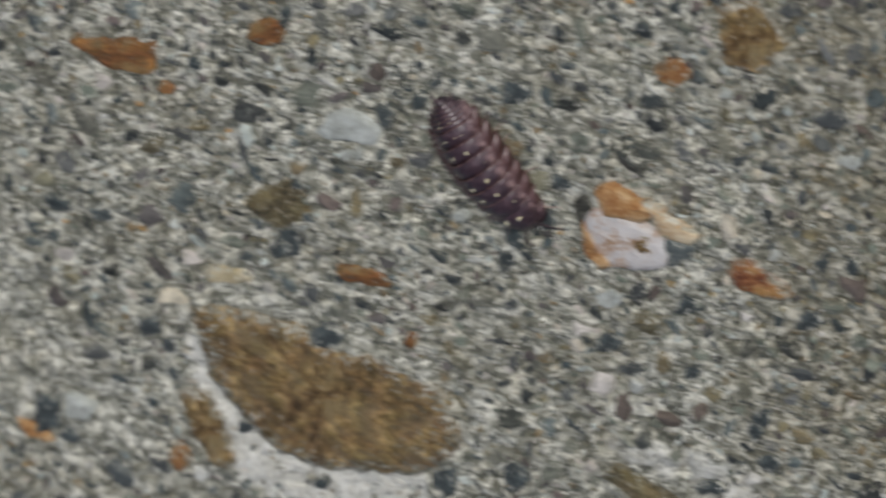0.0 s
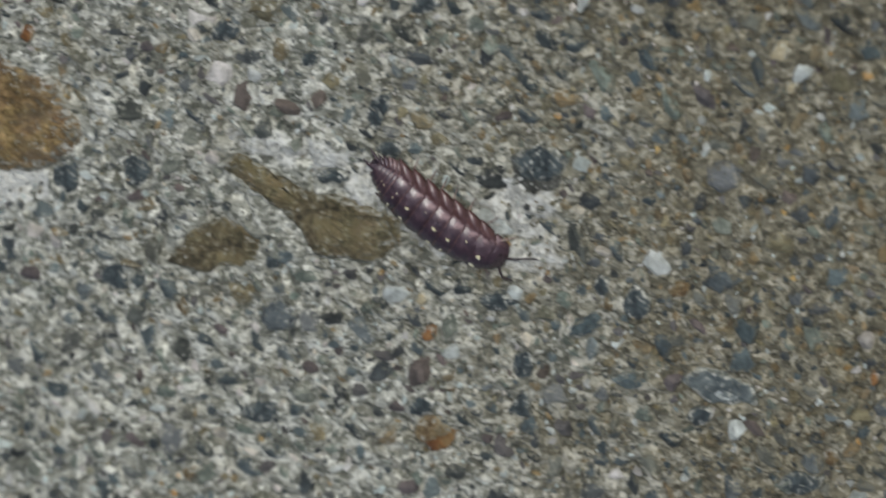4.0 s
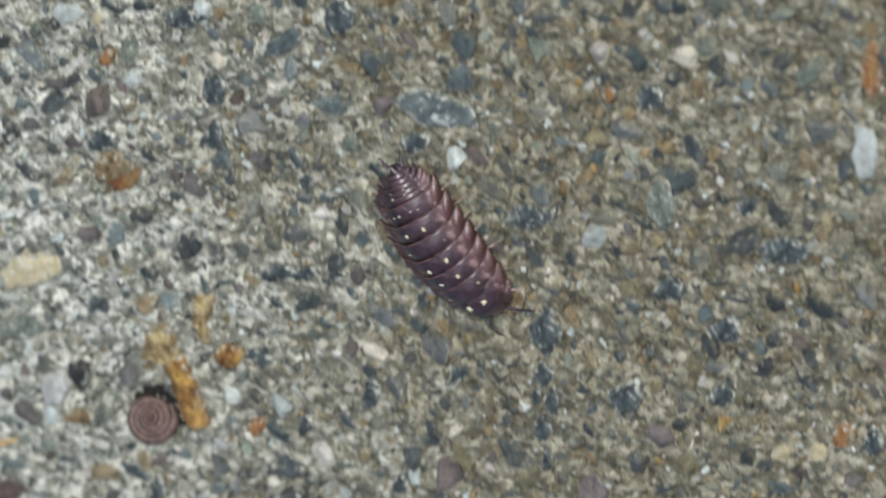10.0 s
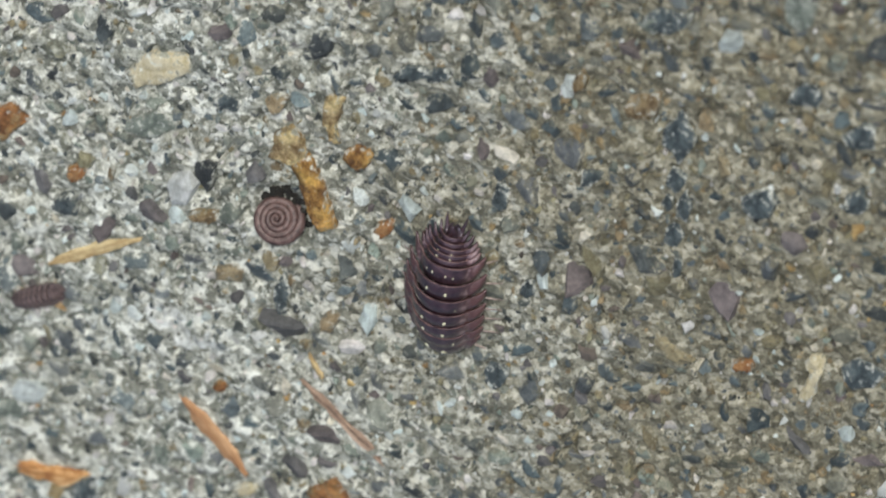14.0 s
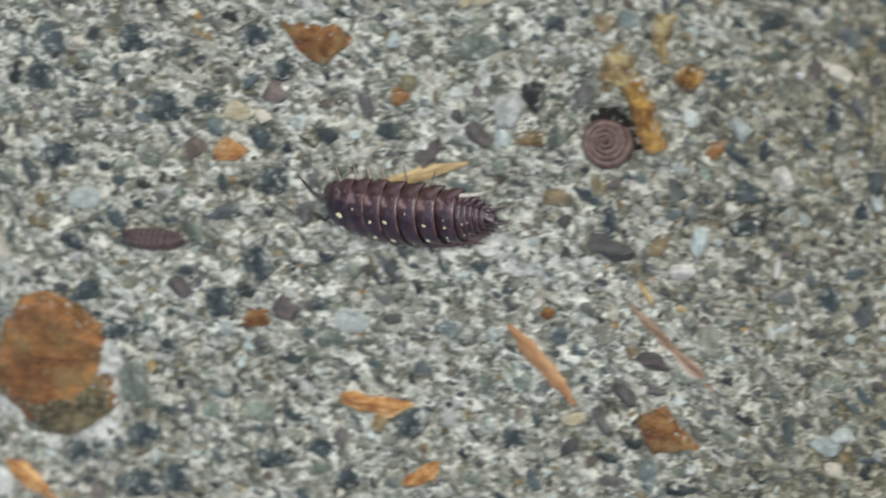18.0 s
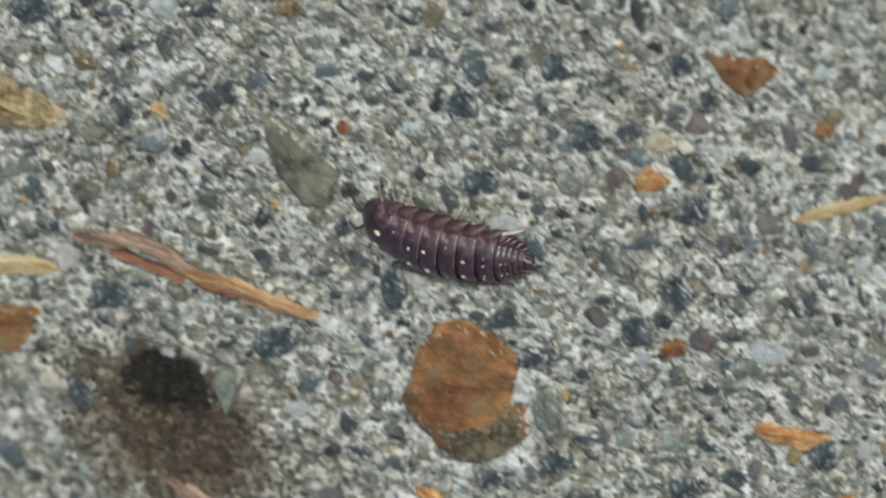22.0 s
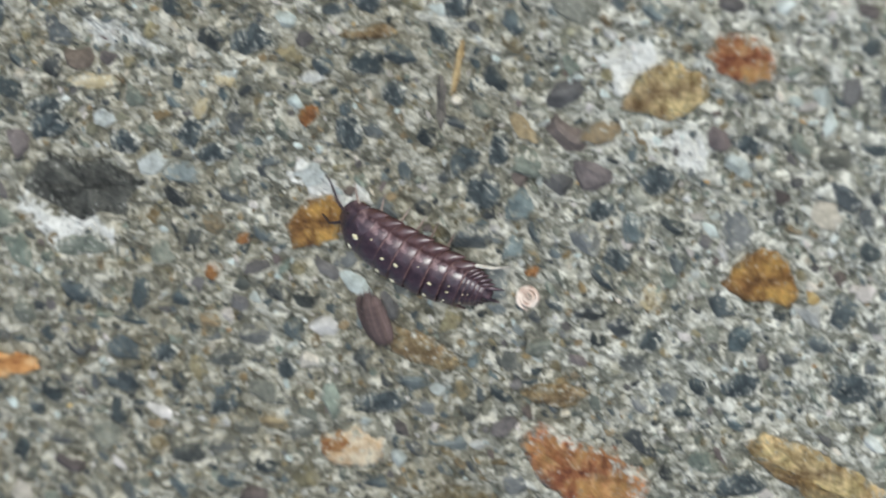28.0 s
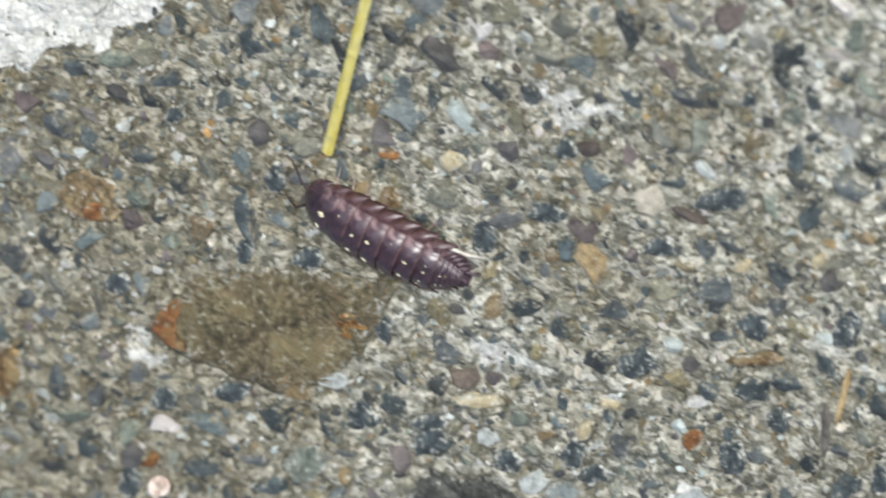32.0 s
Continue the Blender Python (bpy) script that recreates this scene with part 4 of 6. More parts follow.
pebble(-95.7, -38.9, 1.8, 1.2, -149, 0.1, "pale")
pebble(-93.0, -42.2, 2.4, 1.7, -135, 0.1, "pale")
pebble(3.9, -69.6, 2.6, 1.6, -157, 0.1, "pale")
pebble(-30.8, -80.0, 2.2, 1.3, -160, 0.1, "pale")
pebble(4.3, -69.7, 2.6, 1.6, -157, 0.1, "pale")
pebble(-13.7, -62.7, 2.6, 1.6, -157, 0.1, "pale")
pebble(49.8, -25.8, 2.8, 1.4, -165, 0.1, "pale")
pebble(24.0, -21.5, 2.5, 1.6, -153, 0.1, "pale")
pebble(14.3, 3.3, 2.4, 1.4, -160, 0.1, "pale")
pebble(46.9, -38.9, 2.0, 1.2, 70, 0.1, "pale")
patch(35.6, -16.4, [(-3.3, -0.0), (0.5, 1.5), (3.8, 0.1), (-0.9, -1.6)], 0.13, "white")
patch(16.3, -62.6, [(-2.1, 1.7), (0.6, 1.3), (3.0, -1.4), (0.1, -1.7), (-1.6, 0.0)], 0.06, "white")
patch(-119.8, -36.3, [(-1.4, 0.9), (-0.3, 0.8), (1.6, -0.5), (0.9, -1.1), (-1.2, -0.4)], 0.06, "white")
patch(-93.9, -32.3, [(-3.5, -0.1), (0.2, 1.0), (3.3, -0.0), (-0.0, -0.8)], 0.06, "white")
patch(-86.5, -11.9, [(-3.3, 0.2), (-0.0, 1.2), (3.7, -0.3), (-0.3, -1.0)], 0.06, "white")
patch(-79.8, -42.1, [(-2.1, 1.7), (-0.5, 0.7), (2.2, -0.1), (2.5, -1.2), (-0.3, -1.2), (-1.7, 0.1)], 0.16, "chalk")
patch(-25.4, -73.1, [(-3.2, -0.7), (0.2, 0.8), (2.6, 0.8), (0.4, -0.9)], 0.06, "white")
stone(26.1, -47.0, [(-1.4, -0.6), (-0.8, 0.9), (0.3, 1.6), (1.1, 0.8), (1.1, -0.5), (0.2, -1.3), (-0.6, -1.0)], 0.5, "straw", "yellowish speckled stone at the end of the golden one")
stone(-20.2, -14.4, [(-2.0, 2.7), (0.4, 3.4), (1.3, 0.3), (1.8, -2.6), (0.1, -3.2), (-1.4, -0.7)], 0.3, "brown", "narrow brown stone beside the pale mortar")
stone(-22.7, 17.7, [(-4.0, 0.6), (-0.5, 1.3), (2.8, 1.6), (2.2, -1.0), (-1.0, -1.3)], 0.3, "rust", "long rust-brown stone")
pebble(-19.5, 15.5, 2.0, 1.1, -160, 0.3, "orange")
pebble(-10.4, 21.9, 3.5, 2.3, -154, 0.3, "rust")
pebble(22.0, 24.2, 3.2, 2.5, -173, 0.3, "orange")
stone(28.7, 28.5, [(-2.4, 2.1), (0.8, 3.2), (3.1, 0.2), (0.5, -2.9), (-2.1, -2.6)], 0.3, "brown", "brown three-sided stone")
pebble(-22.9, -17.6, 2.6, 1.6, 69, 0.3, "orange")
pebble(-17.1, -0.4, 4.5, 1.8, -178, 0.3, "cream")
pebble(-9.0, -4.1, 3.1, 2.1, -152, 0.3, "dark")
pebble(-2.2, -3.2, 1.4, 1.0, 59, 0.3, "rust")
pebble(-58.7, -46.8, 2.3, 1.4, 70, 0.3, "cream")
pebble(-25.0, -40.2, 2.0, 1.5, -136, 0.3, "cream")
pebble(-28.1, -43.0, 1.2, 0.9, -135, 0.3, "cream")
stone(-75.2, -66.5, [(-2.9, 0.5), (-0.2, 2.1), (2.5, 1.9), (2.8, -0.3), (0.2, -2.6), (-2.4, -1.6)], 0.25, "olive", "mottled olive stone with a reddish edge")
pebble(-41.3, -62.7, 1.6, 0.9, 72, 0.3, "tan")
pebble(-23.9, -56.7, 1.4, 1.0, 64, 0.3, "red")
pebble(-59.4, -64.4, 3.1, 1.1, 175, 0.3, "cream")
pebble(-53.2, -80.4, 1.7, 1.4, -156, 0.3, "cream")
pebble(-26.5, -48.2, 2.6, 1.6, -157, 0.3, "tan")
pebble(25.7, -33.7, 3.0, 2.1, 52, 0.3, "rust")
pebble(51.6, -39.9, 2.8, 1.8, 65, 0.3, "tan")
pebble(73.8, -46.8, 1.9, 1.4, 55, 0.3, "orange")
pebble(56.0, -58.8, 1.7, 1.0, -160, 0.3, "orange")
pebble(61.2, -57.9, 1.7, 1.2, -149, 0.3, "cream")
pebble(19.2, -53.3, 2.5, 0.9, -168, 0.3, "tan")
pebble(78.8, -24.6, 5.5, 1.7, 80, 0.3, "pale")
pebble(47.7, -38.4, 1.8, 1.0, 71, 0.3, "tan")
pebble(52.2, -39.4, 3.2, 1.6, -139, 0.3, "tan")
pebble(25.4, -32.8, 3.4, 2.4, 52, 0.3, "tan")
pebble(47.1, -17.4, 2.1, 1.2, -161, 0.3, "tan")
pebble(61.7, -22.4, 1.2, 0.7, 73, 0.3, "orange")
pebble(-66.7, -45.8, 1.1, 0.6, -162, 0.3, "orange")
pebble(-66.3, -55.2, 4.4, 1.3, -173, 0.3, "tan")
pebble(-120.7, -45.5, 1.3, 0.8, -156, 0.3, "rust")
pebble(-95.9, -36.1, 4.6, 1.0, -169, 0.3, "cream")
pebble(-100.4, -21.3, 2.2, 1.5, -153, 0.3, "tan")
pebble(-75.5, -21.8, 1.5, 1.0, -153, 0.3, "cream")
pebble(-70.0, -20.2, 1.5, 1.1, -138, 0.3, "cream")
pebble(-81.0, -36.3, 1.6, 1.2, -141, 0.3, "rust")
pebble(-75.3, -28.9, 4.5, 1.1, -169, 0.3, "tan")
stone(-117.3, -33.9, [(-1.7, -0.6), (-0.8, 0.8), (0.1, 1.7), (1.0, 2.0), (0.6, 1.0), (0.2, 0.2), (0.2, -0.9), (0.6, -1.8), (-0.2, -2.0), (-1.1, -1.4)], 0.2, "rust", "rusty corner of the olive stone")
stone(-104.4, -31.5, [(-1.0, 0.8), (0.9, 1.4), (1.3, -0.1), (-0.3, -1.5), (-1.0, -0.7)], 0.24, "ochre", "")
stone(-109.2, -37.2, [(-1.6, 0.2), (1.2, 1.3), (1.4, 0.0), (0.4, -1.6), (-0.6, -1.0)], 0.16, "tan", "")
stone(-17.2, -79.6, [(-3.5, 0.1), (-0.3, 0.6), (2.0, 2.4), (2.6, 1.6), (2.4, 0.1), (-0.6, -2.1), (-2.8, -2.1)], 0.34, "olive", "olive-grey lower part of the rusty stone")
stone(-33.4, -15.4, [(-0.7, 1.7), (1.3, 1.6), (0.7, -1.3), (-1.3, -1.9)], 0.3, "dark", "dark slate chip between a white and a rusty one")
stone(-30.8, -14.6, [(-0.9, 1.1), (1.5, 0.5), (0.6, -0.8), (-1.2, -0.8)], 0.35, "pale", "white quartz chip")
stone(-34.9, -17.4, [(-1.4, 0.8), (0.4, 0.5), (1.4, -0.6), (-0.6, -0.7)], 0.3, "ember", "rusty chip beside the slate")
patch(-24.6, -86.6, [(-0.9, 0.6), (0.2, 1.0), (1.2, 0.3), (0.0, -1.3), (-0.9, -0.8)], 0.5, "chalk")
stone(-12.7, -72.7, [(-1.0, 0.7), (1.3, 0.5), (0.7, -0.5), (-0.9, -0.6)], 0.15, "dark", "slate wedge beside the rusty stone")
stone(32.7, -14.3, [(-1.4, 0.6), (0.9, 0.9), (1.6, -0.4), (-0.3, -0.9)], 0.1, "pale", "")
patch(31.6, -13.7, [(-6.0, -0.4), (-2.8, 0.0), (2.0, 2.1), (4.2, 4.4), (7.3, 2.0), (5.2, -0.3), (0.6, -1.5), (-2.9, -3.0), (-5.8, -2.6)], 0.1, "white")
patch(19.5, -11.6, [(-7.4, 2.6), (-2.1, 2.8), (3.9, 1.4), (5.4, -1.5), (4.6, -3.4), (-0.1, 0.4), (-5.3, 1.2)], 0.08, "white")
# the hollow's shade, laid in as a dark flat stone
stone(37.2, -8.8, [(-1.9, 0.6), (0.6, 2.4), (2.2, 1.2), (1.4, -1.1), (-0.5, -2.1), (-1.9, -1.1)], 0.04, "darkstone", "dark flat stone painted for the shaded hollow of the pale mortar")
pebble(-114.2, -57.9, 2.4, 1.3, -162, 0.12, "chalk")
pebble(-80.1, -33.1, 2.1, 0.9, -165, 0.12, "chalk")


# ---- fragments lying on the slab ----
WOOD = material("grey_wood", (0.13, 0.08, 0.055), (0.62, 0.44, 0.33), 0.8, 0.75, 1.0, 0.3, third=(0.4, 0.26, 0.18), fibre=0.14)
STRAW = material("straw", (0.3, 0.19, 0.08), (0.68, 0.54, 0.3), 0.5, 0.6, 0.5, 0.2, fibre=0.16)
BARK = material("bark", (0.3, 0.14, 0.06), (0.56, 0.34, 0.18), 1.0, 0.75, 0.5, 0.2, fibre=0.16)
BARKLIGHT = material("fresh_wood", (0.3, 0.11, 0.035), (0.78, 0.52, 0.27), 0.8, 0.6, 0.8, 0.2, third=(0.55, 0.27, 0.09), fibre=0.3)
BARKTAN = material("torn_wood", (0.24, 0.12, 0.055), (0.68, 0.47, 0.26), 0.7, 0.7, 0.8, 0.25, third=(0.46, 0.27, 0.13), fibre=0.14)
BARKDARK = material("dark_bark", (0.12, 0.05, 0.03), (0.34, 0.17, 0.1), 1.2, 0.75, 0.5, 0.2, fibre=0.16)
# this black also paints shade in the shell's hollow and mouth, and the eyes
HUMUS_SHADE_BLACK = material("humus_shade_black", (0.006, 0.005, 0.004), (0.032, 0.027, 0.021), 0.8, 0.9, 0.6, 0.2, per_piece=0.4)
DARK_SOIL = material("dark_soil", (0.025, 0.019, 0.013), (0.1, 0.075, 0.052), 0.8, 0.9, 0.6, 0.2, per_piece=0.4)
SOIL = material("soil", (0.05, 0.039, 0.027), (0.15, 0.118, 0.082), 0.8, 0.9, 0.6, 0.2, per_piece=0.4)
TWIG = material("grey_twig", (0.07, 0.065, 0.06), (0.2, 0.18, 0.16), 0.8, 0.8, 0.6, 0.2)
YELLOW = material("yellow_straw", (0.66, 0.55, 0.12), (0.85, 0.78, 0.36), 2.0, 0.5, 0.2, 0.1, fibre=0.16)


def sliver(name, label, category, mat, a, b, width, thick, bend, tip, loose=0.09, whole=None):
    """A torn strip of wood or straw from a to b, in millimetres: faceted, uneven, thinner at its ends."""
    COUNT[0] += 1
    rng = np.random.RandomState(COUNT[0])
    a, b = Vector(a), Vector(b)
    length = (b - a).length
    n = max(8, int(length / 0.5))
    along = (b - a).normalized()
    across = Vector((-along.y, along.x, 0)).normalized()
    mid = (a + b) / 2
    level = a.z == b.z
    rest = max(float(height(*(a + (b - a) * k / 4).to_2d())) for k in range(5)) if level else float(height(a.x, a.y))
    verts, faces = [], []
    sides = 9
    torn = tip < 0.7
    wander = 0.0
    fibres = rng.uniform(0.72, 1.2, sides) if torn else np.ones(sides)
    for k in range(n + 1):
        u = k / n
        wander += rng.uniform(-loose, loose) * width * torn * 0.8
        end = min(1.0, tip + (1 - tip) * min(u, 1 - u) * 4) if torn else 1.0
        w = width * end * (rng.uniform(0.78, 1.15) if torn else rng.uniform(0.94, 1.06)) / 2
        y0 = math.sin(u * 3.1416) * (bend * width + wander)
        ridge = rng.uniform(0.75, 1.1)
        fibres = fibres + rng.uniform(-0.1, 0.1, sides) * torn
        for q in range(sides):
            g = 6.2832 * q / sides
            r = min(1.3, max(0.55, fibres[q]))
            frayed = rng.uniform(-0.4, 0.4) * torn * (k in (0, n))
            verts.append(((u - 0.5) * length + frayed, y0 + math.cos(g) * w * r, (math.sin(g) * 0.5 * ridge * r + 0.5) * thick))
    for k in range(n):
        for q in range(sides):
            p = k * sides
            faces.append((p + q, p + sides + q, p + sides + (q + 1) % sides, p + (q + 1) % sides))
    faces += [tuple(range(sides)), tuple(range(n * sides, n * sides + sides))[::-1]]
    ob = new(name, mesh_of(name, [tuple(c * MM for c in v) for v in verts], faces, mat))
    TAKEN.extend(((a + (b - a) * (k / (2 * n))).x, (a + (b - a) * (k / (2 * n))).y, 0.5 * width) for k in range(2 * n + 1) if level)
    turn = Matrix((along, across, along.cross(across))).transposed().to_4x4()
    if whole:
        ob.parent = whole
        ob.matrix_basis = whole.matrix_basis.inverted() @ pose(mid.x * MM, mid.y * MM, (mid.z + rest + 0.1) * MM) @ turn
        return tagged(ob, label)
    ob.matrix_basis = pose(mid.x * MM, mid.y * MM, (mid.z + rest + 0.08) * MM if level else mid.z * MM + rest * MM) @ turn
    return tagged(ob, label, category, "plant fragments on the concrete")


splinter = sliver("wood_splinter", "long pinkish-tan weathered wood splinter, split and kinked", "splinter", WOOD, (-44.5, -68.3, 0.0), (-35.6, -70.4, 0.0), 1.35, 0.9, 0.3, 0.5, 0.2)
sliver("torn_strand", "lighter orange-tan torn strand", "splinter", BARKTAN, (-36.5, -69.8, 0.0), (-28.1, -71.5, 0.0), 1.3, 0.8, -0.25, 0.45, 0.22, whole=splinter)
sliver("dark_fibre", "dark crack along the grain", "splinter", BARKDARK, (-42.0, -68.8, 0.0), (-37.1, -70.2, 0.0), 0.39, 1.15, 0.0, 0.2, 0.3, whole=splinter)
sliver("dark_fibre", "dark crack along the grain", "splinter", BARKDARK, (-35.3, -70.5, 0.0), (-29.8, -71.3, 0.0), 0.38, 1.0, 0.0, 0.2, 0.3, whole=splinter)
sliver("dark_fibre", "dark frayed fibre", "splinter", BARKDARK, (-36.4, -70.9, 0.0), (-33.4, -71.4, 0.0), 0.77, 0.3, 0.0, 0.2, 0.1, whole=splinter)
sliver("straw_fragment", "golden frayed straw fragment lying on the concrete", "straw", STRAW, (7.4, -58.8, 0.0), (14.1, -55.9, 0.0), 1.09, 0.35, 0.1, 0.2, 0.05)
sliver("needle_fragment", "orange-brown dry needle fragment with a thin tail", "needle", BARK, (15.5, -67.9, 0.0), (19.1, -73.3, 0.0), 1.25, 0.35, 0.1, 0.25, 0.1)
sliver("wood_chip", "orange-tan wood chip with a shadowed edge", "chip", BARKLIGHT, (2.7, -75.4, 0.0), (7.3, -75.3, 0.0), 1.53, 0.6, 0.0, 0.5)
sliver("wood_chip", "small orange wood chip", "chip", BARKLIGHT, (6.4, -81.3, 0.0), (8.7, -79.6, 0.0), 1.18, 0.5, 0.0, 0.5)
tapering = sliver("wood_chip", "orange chip tapering to a brown tail", "chip", BARKLIGHT, (-22.7, -84.7, 0.0), (-20.6, -86.6, 0.0), 1.5, 0.5, 0.0, 0.5)
sliver("thin_tail", "thin brown tail", "chip", BARK, (-21.0, -86.3, 0.0), (-19.2, -88.3, 0.0), 0.62, 0.3, 0.1, 0.2, whole=tapering)
sliver("bark_strip", "dark reddish-brown bark strip", "bark", BARKDARK, (-67.9, -68.7, 0.0), (-59.6, -76.1, 0.0), 1.84, 0.5, 0.0, 0.4, 0.07)
sliver("straw_fragment", "blunt yellowish straw fragment", "straw", STRAW, (-53.2, -72.2, 0.0), (-46.9, -71.5, 0.0), 1.42, 0.4, 0.0, 0.6)
sliver("wood_chip", "bright orange wood chip, broad at one end", "chip", BARKLIGHT, (-112.9, -61.6, 0.0), (-104.0, -59.3, 0.0), 2.06, 0.6, 0.05, 0.6)
sliver("wood_chip", "small bright orange wood chip", "chip", BARKLIGHT, (-125.0, -57.5, 0.0), (-122.4, -57.9, 0.0), 2.44, 0.6, 0.0, 0.6)
sliver("twig_fragment", "thin upright-looking yellow-brown twig fragment", "twig", STRAW, (-68.8, -28.4, 0.0), (-70.1, -32.5, 0.0), 0.48, 0.3, 0.05, 0.5)
sliver("twig_fragment", "thin dark grey twig fragment", "twig", TWIG, (-70.8, -31.4, 0.0), (-71.5, -35.4, 0.0), 0.77, 0.3, 0.05, 0.4)
sliver("yellow_straw", "bright yellow dry grass straw rising from the concrete", "straw", YELLOW, (-104.1, -18.1, 0.3), (-95.8, 1.0, 5.0), 0.77, 0.45, 0.0, 0.75)
sliver("bark_strip", "thin brown bark strip in the mortar", "bark", WOOD, (24.3, -65.2, 0.0), (29.2, -71.0, 0.0), 1.0, 0.1, 0.1, 0.3)
sliver("bark_strip", "small rust-brown bark flake", "bark", BARKDARK, (-13.5, -93.6, 0.0), (-9.7, -95.2, 0.0), 2.20, 0.3, 0.0, 0.4)
sliver("needle_fragment", "short cream needle fragment", "needle", STRAW, (25.3, -63.2, 0.0), (25.9, -64.8, 0.0), 0.63, 0.3, 0.0, 0.4)
sliver("needle_fragment", "reddish splinter fragment on pale stone", "needle", BARKDARK, (-80.1, -67.5, 0.0), (-77.0, -69.5, 0.0), 1.13, 0.3, 0.1, 0.4)
sliver("wood_chip", "pinkish tan chip lying in the soil", "chip", WOOD, (-40.8, -87.3, 0.0), (-37.4, -89.5, 0.0), 1.6, 0.4, 0.1, 0.3)
sliver("needle_fragment", "pale tan splinter fragment", "needle", STRAW, (-33.6, -41.7, 0.0), (-30.5, -38.8, 0.0), 0.80, 0.3, 0.1, 0.3)


# ---- soil in the hollow ----
def crumbs(name, x, y, rx, ry, count, size, mat, label, category, pile, seed, spread=0.5):
    rng = np.random.RandomState(seed)
    verts, faces = [], []
    for _ in range(count):
        d, a = rng.rand() ** spread, rng.uniform(0, 6.2832)
        cx, cy = d * rx * math.cos(a), d * ry * math.sin(a)
        r = size * rng.uniform(0.5, 1.4)
        z = float(height(x + cx, y + cy)) + pile * (1 - d) * rng.rand()
        base = len(verts)
        squash = rng.uniform(0.5, 1.0)
        for ring, lift in ((1.0, 0.0), (0.75, 0.6)):
            for i in range(6):
                w = r * ring * rng.uniform(0.7, 1.25)
                verts.append(((cx + w * math.cos(i * 1.0472)) * MM, (cy + w * squash * math.sin(i * 1.0472)) * MM, (z + lift * r) * MM))
        verts.append((cx * MM, cy * MM, (z + 0.9 * r) * MM))
        for i in range(6):
            j = (i + 1) % 6
            faces += [(base + i, base + j, base + 6 + j, base + 6 + i), (base + 6 + i, base + 6 + j, base + 12)]
    ob = new(name, mesh_of(name, verts, faces, mat))
    ob.matrix_basis = pose(x * MM, y * MM, 0)
    return tagged(ob, label, category, kind="stuff")


# ---- snail shells ----
SHELL_BROWN = material("brown_shell", (0.045, 0.025, 0.023), (0.17, 0.105, 0.095), 0.5, 0.5, 0.3, 0.1)
SHELL_PALE = material("pale_shell", (0.4, 0.27, 0.22), (0.8, 0.72, 0.66), 0.6, 0.4, 0.2, 0.1)


def snail_shell(x, y, radius, mat, label, turns=4.6, sink=0.0):
    """A flat coiled shell: a tube that winds outwards, with fine ribs, and at its end a dark disc painted for the shade
    in its mouth.
    """
    steps, sides = int(turns * 30), 10
    verts, faces = [], []
    for k in range(steps + 1):
        u = k / steps
        a = u * turns * 6.2832
        core = radius * 0.82 * u ** 1.1
        tube = radius * (0.06 + 0.13 * u) * (1.03 if k % 3 == 0 else 1.0) * min(1.0, 0.1 + (1 - u) * 14)
        for s in range(sides):
            q = 6.2832 * s / sides
            r = core + tube * math.cos(q)
            verts.append((r * math.cos(a) * MM, r * math.sin(a) * MM, (radius * 0.46 * (1 - u) + tube * math.sin(q) * 1.3) * MM))
    for k in range(steps):
        for s in range(sides):
            p = k * sides
            faces.append((p + s, p + (s + 1) % sides, p + sides + (s + 1) % sides, p + sides + s))
    ob = new("snail_shell", mesh_of("snail_shell", verts, faces, mat, True))
    base = float(height(x, y, 3))
    ob.matrix_basis = pose(x * MM, y * MM, (base + radius * 0.2 - sink) * MM, -36, 16, 0) @ pose(0, 0, 0, 0, 0, -130)
    tagged(ob, label, "snail shell", "empty snail shells")
    mouth_ring = [Vector(v) for v in verts[-sides:]]
    mid = sum(mouth_ring, Vector()) / sides
    # a black disc over the tube's end paints the shade inside
    me = mesh_of("mouth", [tuple(mid + (v - mid) * 0.9 + Vector((0, 0, 0.00002))) for v in mouth_ring] + [tuple(mid)], [(s, (s + 1) % sides, sides) for s in range(sides)], HUMUS_SHADE_BLACK)
    child("mouth", me, ob, None, "dark disc painted for the shaded open mouth")
    return ob


snail_shell(24.3, -53.0, 1.9, SHELL_BROWN, "brown coiled snail shell sitting in a hollow of the concrete", sink=-0.55)
# black crumbs in place of the shade the hollow holds round the shell
crumbs("soil_or_shade_clump", 24.75, -52.5, 1.75, 1.75, 150, 0.24, HUMUS_SHADE_BLACK, "dark crumbs standing for the shade round the shell in its hollow", "soil", 0.2, 8)
snail_shell(-67.2, -47.9, 0.92, SHELL_PALE, "tiny pale pink coiled snail shell on the concrete", 3.1, -0.3)
snail_shell(-120.1, -47.2, 0.88, SHELL_PALE, "tiny whitish coiled snail shell on the concrete", 3.1, -0.3)


crumbs("soil_or_shade_clump", -40.5, -80.2, 3.3, 2.5, 420, 0.3, HUMUS_SHADE_BLACK, "black crumbly soil packed in a hollow of the concrete", "soil", 1.7, 3)
crumbs("soil_film", -40.1, -85.4, 9.0, 5.6, 700, 0.2, SOIL, "thin brown soil spread beside the black clump", "soil", 0.4, 4, 0.75)
crumbs("soil_film", -45.1, -77.9, 5.0, 3.0, 160, 0.18, SOIL, "thin brown soil spread beside the black clump", "soil", 0.3, 5, 0.7)
crumbs("soil_film", -40.0, -82.3, 5.2, 4.2, 420, 0.24, DARK_SOIL, "dark damp soil round the black clump", "soil", 0.5, 6, 0.7)

